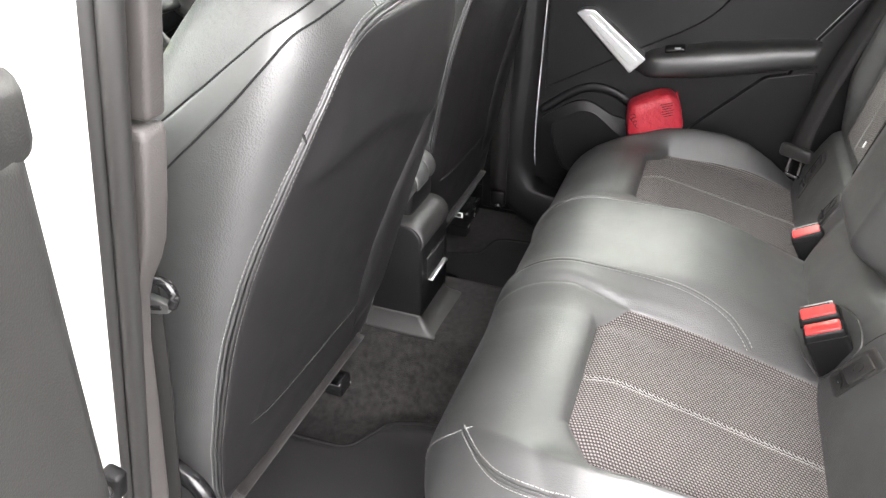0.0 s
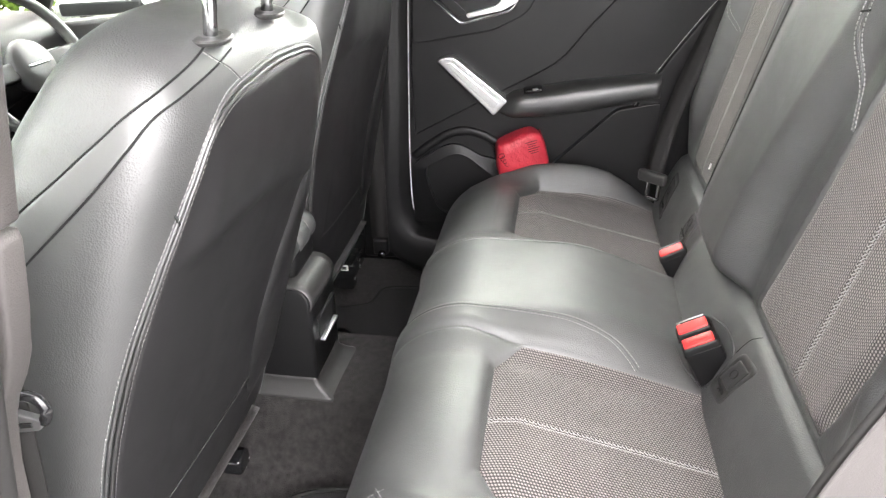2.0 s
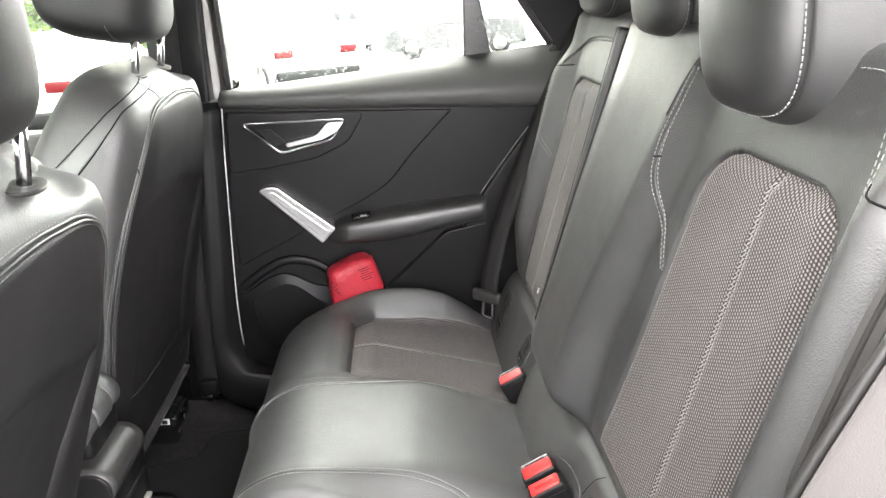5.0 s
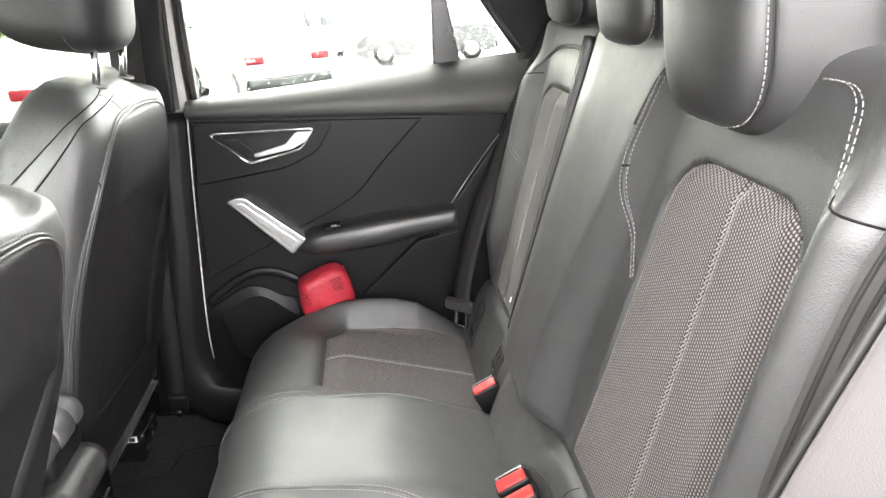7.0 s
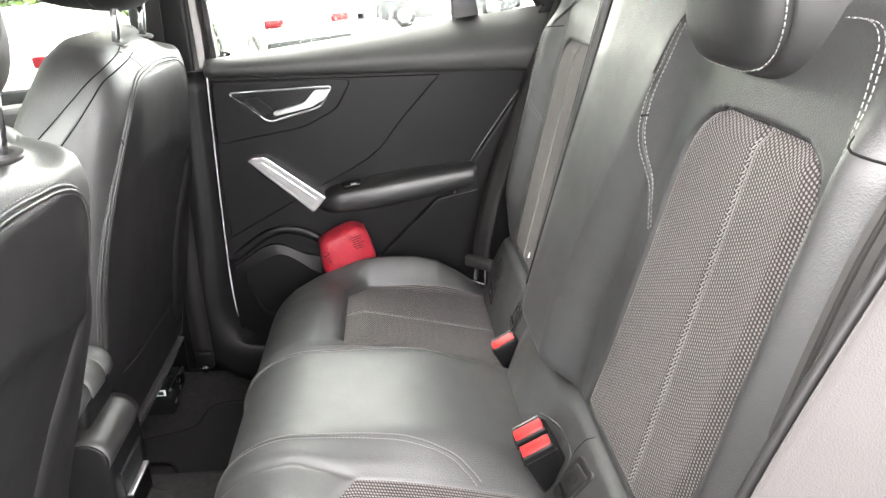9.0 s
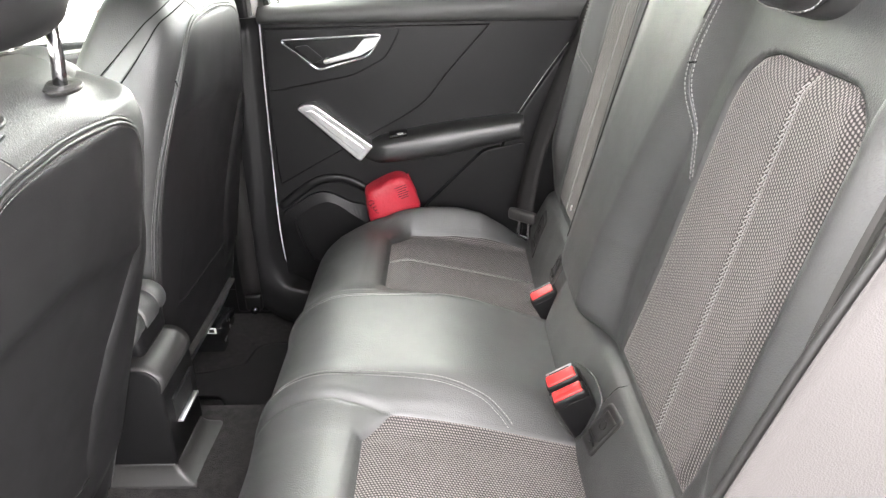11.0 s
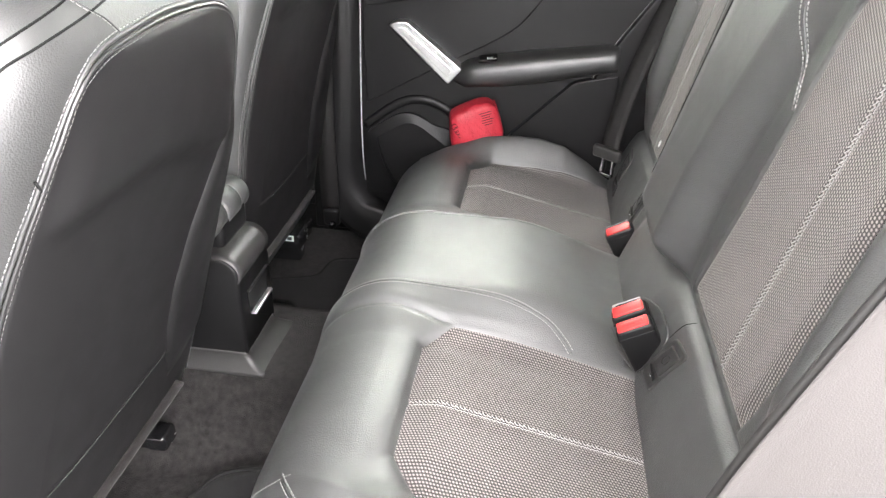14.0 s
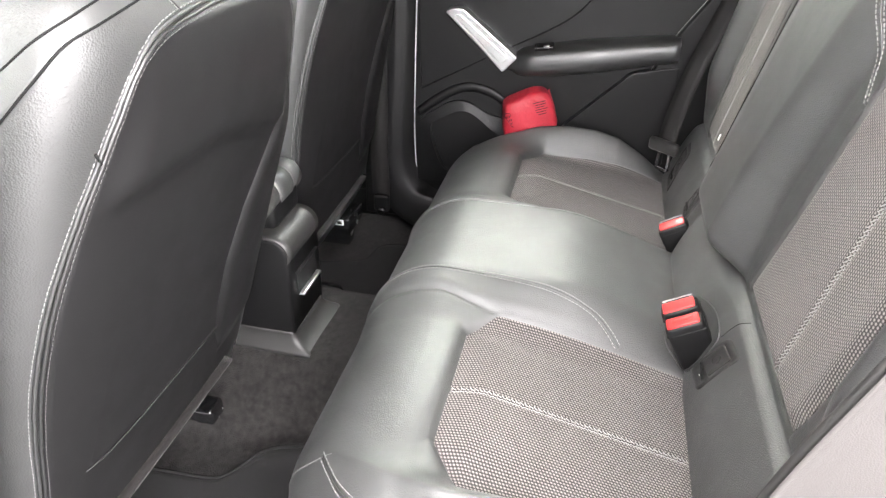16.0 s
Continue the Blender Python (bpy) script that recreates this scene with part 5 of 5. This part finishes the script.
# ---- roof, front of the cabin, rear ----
# Unseen roof: pale to bounce light down, widened to shade the seat shoulders.
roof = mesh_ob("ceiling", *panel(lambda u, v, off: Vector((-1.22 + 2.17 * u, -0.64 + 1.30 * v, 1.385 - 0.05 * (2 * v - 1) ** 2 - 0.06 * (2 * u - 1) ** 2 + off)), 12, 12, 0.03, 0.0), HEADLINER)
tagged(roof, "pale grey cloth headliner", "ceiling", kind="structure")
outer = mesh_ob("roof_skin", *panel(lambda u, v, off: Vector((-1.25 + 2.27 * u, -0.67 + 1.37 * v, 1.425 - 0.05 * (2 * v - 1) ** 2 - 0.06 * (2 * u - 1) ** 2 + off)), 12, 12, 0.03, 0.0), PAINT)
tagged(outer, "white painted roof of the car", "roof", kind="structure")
screen = thing("windscreen", "raked front windscreen", "windscreen", kind="structure")
mesh_ob("pane", *panel(lambda u, v, off: Vector((-1.66 + 0.43 * u - 0.05 * (1 - (2 * v - 1) ** 2) - off, -0.66 + 1.32 * v, 0.74 + 0.62 * u)), 6, 12, 0.0, -0.005), TINTED_GLASS, screen)
dash = thing("dashboard", "dark dashboard below the windscreen", "dashboard", kind="structure")
rbox("dash_top", (-1.42, 0, 0.62), (0.36, 1.36, 0.26), 0.06, PLASTIC, dash)
rbox("dash_trim", (-1.235, 0, 0.64), (0.02, 1.2, 0.05), 0.008, SATIN, dash)
rbox("bulkhead", (-1.55, 0, 0.25), (0.06, 1.4, 0.75), 0.02, PLASTIC, dash)
wheel = thing("steering_wheel", "black steering wheel with a round grey hub", "steering wheel")
tube("rim", [(0, 0.178 * math.cos(a), 0.178 * math.sin(a)) for a in (2 * math.pi * k / 48 for k in range(49))], 0.014, LEATHER, wheel, n=12)
hub = [[(x, r * math.cos(a), r * math.sin(a)) for a in (2 * math.pi * k / 32 for k in range(32))] for x, r in ((-0.03, 0.05), (0.005, 0.066), (0.018, 0.058), (0.022, 0.02))]
mesh_ob("hub", *loft(hub), GREY_PLASTIC, wheel, "round grey hub")
for a in (0, 180, 270):
    rbox("spoke", (0, 0.11 * math.cos(radians(a)), 0.11 * math.sin(radians(a))), (0.02, 0.12, 0.045), 0.008, SATIN if a == 270 else PLASTIC, wheel, rot=(a, 0, 0))
tube("badge", [(0.024, -0.03 + 0.06 * k / 8, 0) for k in range(9)], 0.006, SATIN, wheel, "silver badge", n=8, flat=0.6)
tube("column", [(-0.02, 0, 0), (-0.26, 0, -0.02)], 0.045, PLASTIC, wheel, n=16)
wheel.matrix_world = pose(-1.13, 0.35, 0.67, 0, -24, 0)
fdoor = thing("door_front_far", "closed front door on the far side", "car door", kind="structure")
prism("door_panel", [(-1.35, 0.10), (-0.46, 0.10), (-0.45, 0.70), (-1.35, 0.62)], 0.75, 0.06, PLASTIC, fdoor, r=0.01)
prism("belt_rail", [(-1.35, 0.62), (-0.45, 0.70), (-0.45, 0.80), (-1.35, 0.70)], 0.76, 0.07, GREY_PLASTIC, fdoor, "grey top rail", r=0.012)
prism("inner_handle", [(-1.10, 0.645), (-0.98, 0.662), (-1.0, 0.635), (-1.08, 0.620)], 0.69, 0.012, SATIN, fdoor, "silver inner handle", r=0.003)
prism("window_pane", [(-1.33, 0.70), (-0.44, 0.79), (-0.42, 1.34), (-1.02, 1.34)], 0.72, 0.004, TINTED_GLASS, fdoor, "closed front side window")
tube("front_pillar", [(-0.98, 0.64, 1.33), (-1.35, 0.70, 0.74)], 0.03, PLASTIC, fdoor)
ndoor = thing("door_front_near", "closed front door on the near side", "car door", kind="structure")
prism("door_panel", [(-1.35, 0.10), (-0.50, 0.10), (-0.45, 0.70), (-1.35, 0.62)], -0.71, 0.06, PLASTIC, ndoor, r=0.01)
prism("belt_rail", [(-1.35, 0.62), (-0.45, 0.70), (-0.42, 0.82), (-1.35, 0.72)], -0.70, 0.07, GREY_PLASTIC, ndoor, "grey top rail", r=0.012)
prism("window_pane", [(-1.30, 0.72), (-0.43, 0.81), (-0.33, 1.34), (-1.20, 1.34)], -0.735, 0.004, TINTED_GLASS, ndoor, "closed side window")
prism("roof_rail", [(-1.22, 1.29), (-0.30, 1.30), (-0.30, 1.37), (-1.22, 1.36)], -0.645, 0.09, HEADLINER, ndoor, "grey roof rail over the door", r=0.02)
tailgate = thing("tailgate", "dark load bay and tailgate behind the seats", "tailgate", kind="structure")
rbox("lower_gate", (1.10, 0, 0.55), (0.06, 1.3, 0.75), 0.02, PLASTIC, tailgate)
rbox("parcel_shelf", (0.86, 0, 0.93), (0.46, 1.18, 0.03), 0.01, PLASTIC, tailgate)
# Unseen pane, made this dark to hold back light from behind.
mesh_ob("rear_window", *panel(lambda u, v, off: Vector((1.13 - 0.13 * u + off, (2 * v - 1) * (0.58 - 0.06 * u), 0.92 + 0.42 * u)), 6, 8, 0.0, -0.004), PRIVACY_GLASS, tailgate, "dark tinted rear window")
for y, depth in ((0.72, 0.07), (-0.58, 0.07)):
    prism("rear_quarter", [(0.66, 0.20), (1.13, 0.20), (1.13, 0.93), (1.00, 1.345), (0.60, 1.345)], y, depth, PLASTIC, tailgate, "dark trimmed rear quarter", r=0.01)

# ---- outside ----
ASPHALT = material("wet_asphalt", (0.05, 0.05, 0.052), 0.4, dark=(0.03, 0.03, 0.031), grain=250, depth=0.002, blotch=0.6, rough_var=0.2)
LEAF = material("green_leaf", (0.10, 0.17, 0.022), 0.8, dark=(0.030, 0.062, 0.008), blotch=2, spec=0.1, contrast=0.2)
TAIL = material("red_lamp_glass", (0.09, 0.002, 0.004), 0.4, spec=0.2)
CARGLASS = material("dark_car_glass", (0.05, 0.055, 0.06), 0.12, rough_var=0.05)
SILVER = material("grey_car_paint", (0.20, 0.205, 0.205), 0.45, metal=0.0, coat=0.1, spec=0.3)
GRAPHITE = material("graphite_car_paint", (0.045, 0.045, 0.047), 0.45, coat=0.1, spec=0.3)
SLOPE, TILT = 0.02, 0.065
tagged(mesh_ob("ground", [(x, y, -0.5 - SLOPE * y + TILT * x) for x, y in ((-250, -250), (250, -250), (250, 250), (-250, 250))], [(0, 1, 2, 3)], ASPHALT), "wet grey asphalt car park", "ground", kind="structure")


def make_car(paint, label):
    """A hatchback along +x, its rear end at x = 0."""
    ob = thing("parked_car", label, "car", "parked cars")
    prof = [(0.0, 0.45), (0.02, 0.85), (0.12, 0.98), (0.9, 1.0), (2.9, 0.98), (3.9, 0.85), (4.15, 0.65), (4.2, 0.35), (3.9, 0.22), (0.2, 0.24)]
    rings = [[(x, y, z + d) for x, z in prof] for y, d in ((-0.88, -0.0), (-0.80, 0.02), (0.80, 0.02), (0.88, 0.0))]
    mesh_ob("body", *loft(rings), paint, ob, smooth=False)
    cab = [(0.18, 0.98), (0.50, 1.42), (1.0, 1.50), (1.9, 1.48), (2.9, 1.0)]
    mesh_ob("cabin", *loft([[(x, y * (1 - 0.22 * (z - 0.98) / 0.5), z) for x, z in cab] for y in (-0.80, 0.80)]), CARGLASS, ob, smooth=False)
    roof_line = [(0.46, 1.38), (0.52, 1.44), (1.0, 1.525), (1.9, 1.505), (2.1, 1.40), (1.9, 1.45), (1.0, 1.47)]
    mesh_ob("roof", *loft([[(x, y, z) for x, z in roof_line] for y in (-0.63, 0.63)]), paint, ob, smooth=False)
    for y in (-0.66, 0.66):
        rbox("tail_lamp", (0.03, y, 0.83), (0.10, 0.36, 0.15), 0.03, TAIL, ob, "red tail lamp")
        tube("window_pillar", [(1.35, y * 1.18, 1.0), (1.42, y * 0.97, 1.48)], 0.04, paint, ob)
    rbox("plate", (-0.006, 0, 0.72), (0.01, 0.52, 0.11), 0.003, LABEL, ob, seg=1)
    rbox("bumper", (0.05, 0, 0.40), (0.20, 1.72, 0.22), 0.05, PLASTIC, ob)
    for x in (0.75, 3.35):
        for y in (-0.80, 0.80):
            w = tube("tyre", [(x, y - 0.10, 0.32), (x, y - 0.08, 0.32), (x, y + 0.08, 0.32), (x, y + 0.10, 0.32)], 0.32, RUBBER, ob, n=28)
            tube("rim", [(x, y - 0.105, 0.32), (x, y + 0.105, 0.32)], 0.20, SATIN, ob, n=20)
    return ob


car = make_car(SILVER, "grey hatchback parked outside with red tail lamps")
def parked(x, y, turn):
    return Matrix.Translation((x, y, -0.5 - SLOPE * y + TILT * x)) @ pose(0, 0, 0, -1.15, -3.7, 0) @ pose(0, 0, 0, 0, 0, turn)


car.matrix_world = parked(-1.28, 12.7, 118)
for x, y, turn, paint, label in ((4.1, 20.8, 176, GRAPHITE, "dark grey hatchback parked side-on outside"), (-4.9, 8.6, 84, PAINT, "white hatchback parked outside"), (4.6, 9.4, 74, PAINT, "white hatchback parked outside"),
                                 (-7.7, 10.2, 84, PAINT, "white hatchback parked outside"), (-10.8, 6.0, 100, SILVER, "grey hatchback parked outside")):
    other = copy_thing(car, parked(x, y, turn))
    tagged(other, label)
    for c in other.children:
        if c.name.split(".")[0] in ("body", "roof", "window_pillar"):
            c.data = c.data.copy()
            c.data.materials[0] = paint


def make_trees(a, b, label, seed, height):
    """A dense row of foliage from a to b, standing on the sloping ground."""
    ob = thing("tree_row", label, "trees", kind="stuff")
    r = random.Random(seed)
    v, f = [], []
    for _ in range(int(290 * height)):
        u = r.random()
        cx, cy = a[0] + (b[0] - a[0]) * u + r.gauss(0, 0.4), a[1] + (b[1] - a[1]) * u + r.gauss(0, 0.4)
        c = Vector((cx, cy, -0.5 - SLOPE * cy + TILT * cx + height * r.random()))
        for _ in range(24):
            p = c + Vector((r.gauss(0, 0.24), r.gauss(0, 0.20), r.gauss(0, 0.20)))
            q1, q2 = r.uniform(0, 6.28), r.uniform(-1, 1)
            d = Vector((math.cos(q1), math.sin(q1), q2)).normalized()
            e = d.cross(Vector((r.uniform(-1, 1), r.uniform(-1, 1), 1))).normalized()
            k, q = len(v), r.uniform(0.09, 0.18)
            v += [p - d * q, p + e * q * 0.55, p + d * q, p - e * q * 0.55]
            f.append((k, k + 1, k + 2, k + 3))
    mesh_ob("foliage", v, f, LEAF, ob)
    return ob


make_trees((-22, 15.0), (-4.4, 15.0), "tall row of bright green trees behind the parked cars", 3, 15.0)
make_trees((-16, 14.0), (-13, -6.0), "row of green trees in front of the car", 4, 12.0)

van = thing("parked_van", "white panel van parked behind the cars", "van", "parked cars")
rbox("body", (0, 2.3, 1.05), (2.5, 4.6, 1.7), 0.18, PAINT, van)
for x, w in ((-0.05, 0.26), (0.62, 0.42)):
    rbox("window", (x, -0.004, 1.45), (w, 0.03, 0.60), 0.05, CARGLASS, van, "dark window")
for x in (-0.98, 0.98):
    for y in (0.8, 3.8):
        tube("tyre", [(x - 0.1, y, 0.33), (x + 0.1, y, 0.33)], 0.33, RUBBER, van, n=24)
van.matrix_world = parked(-1.8, 26.0, 0)
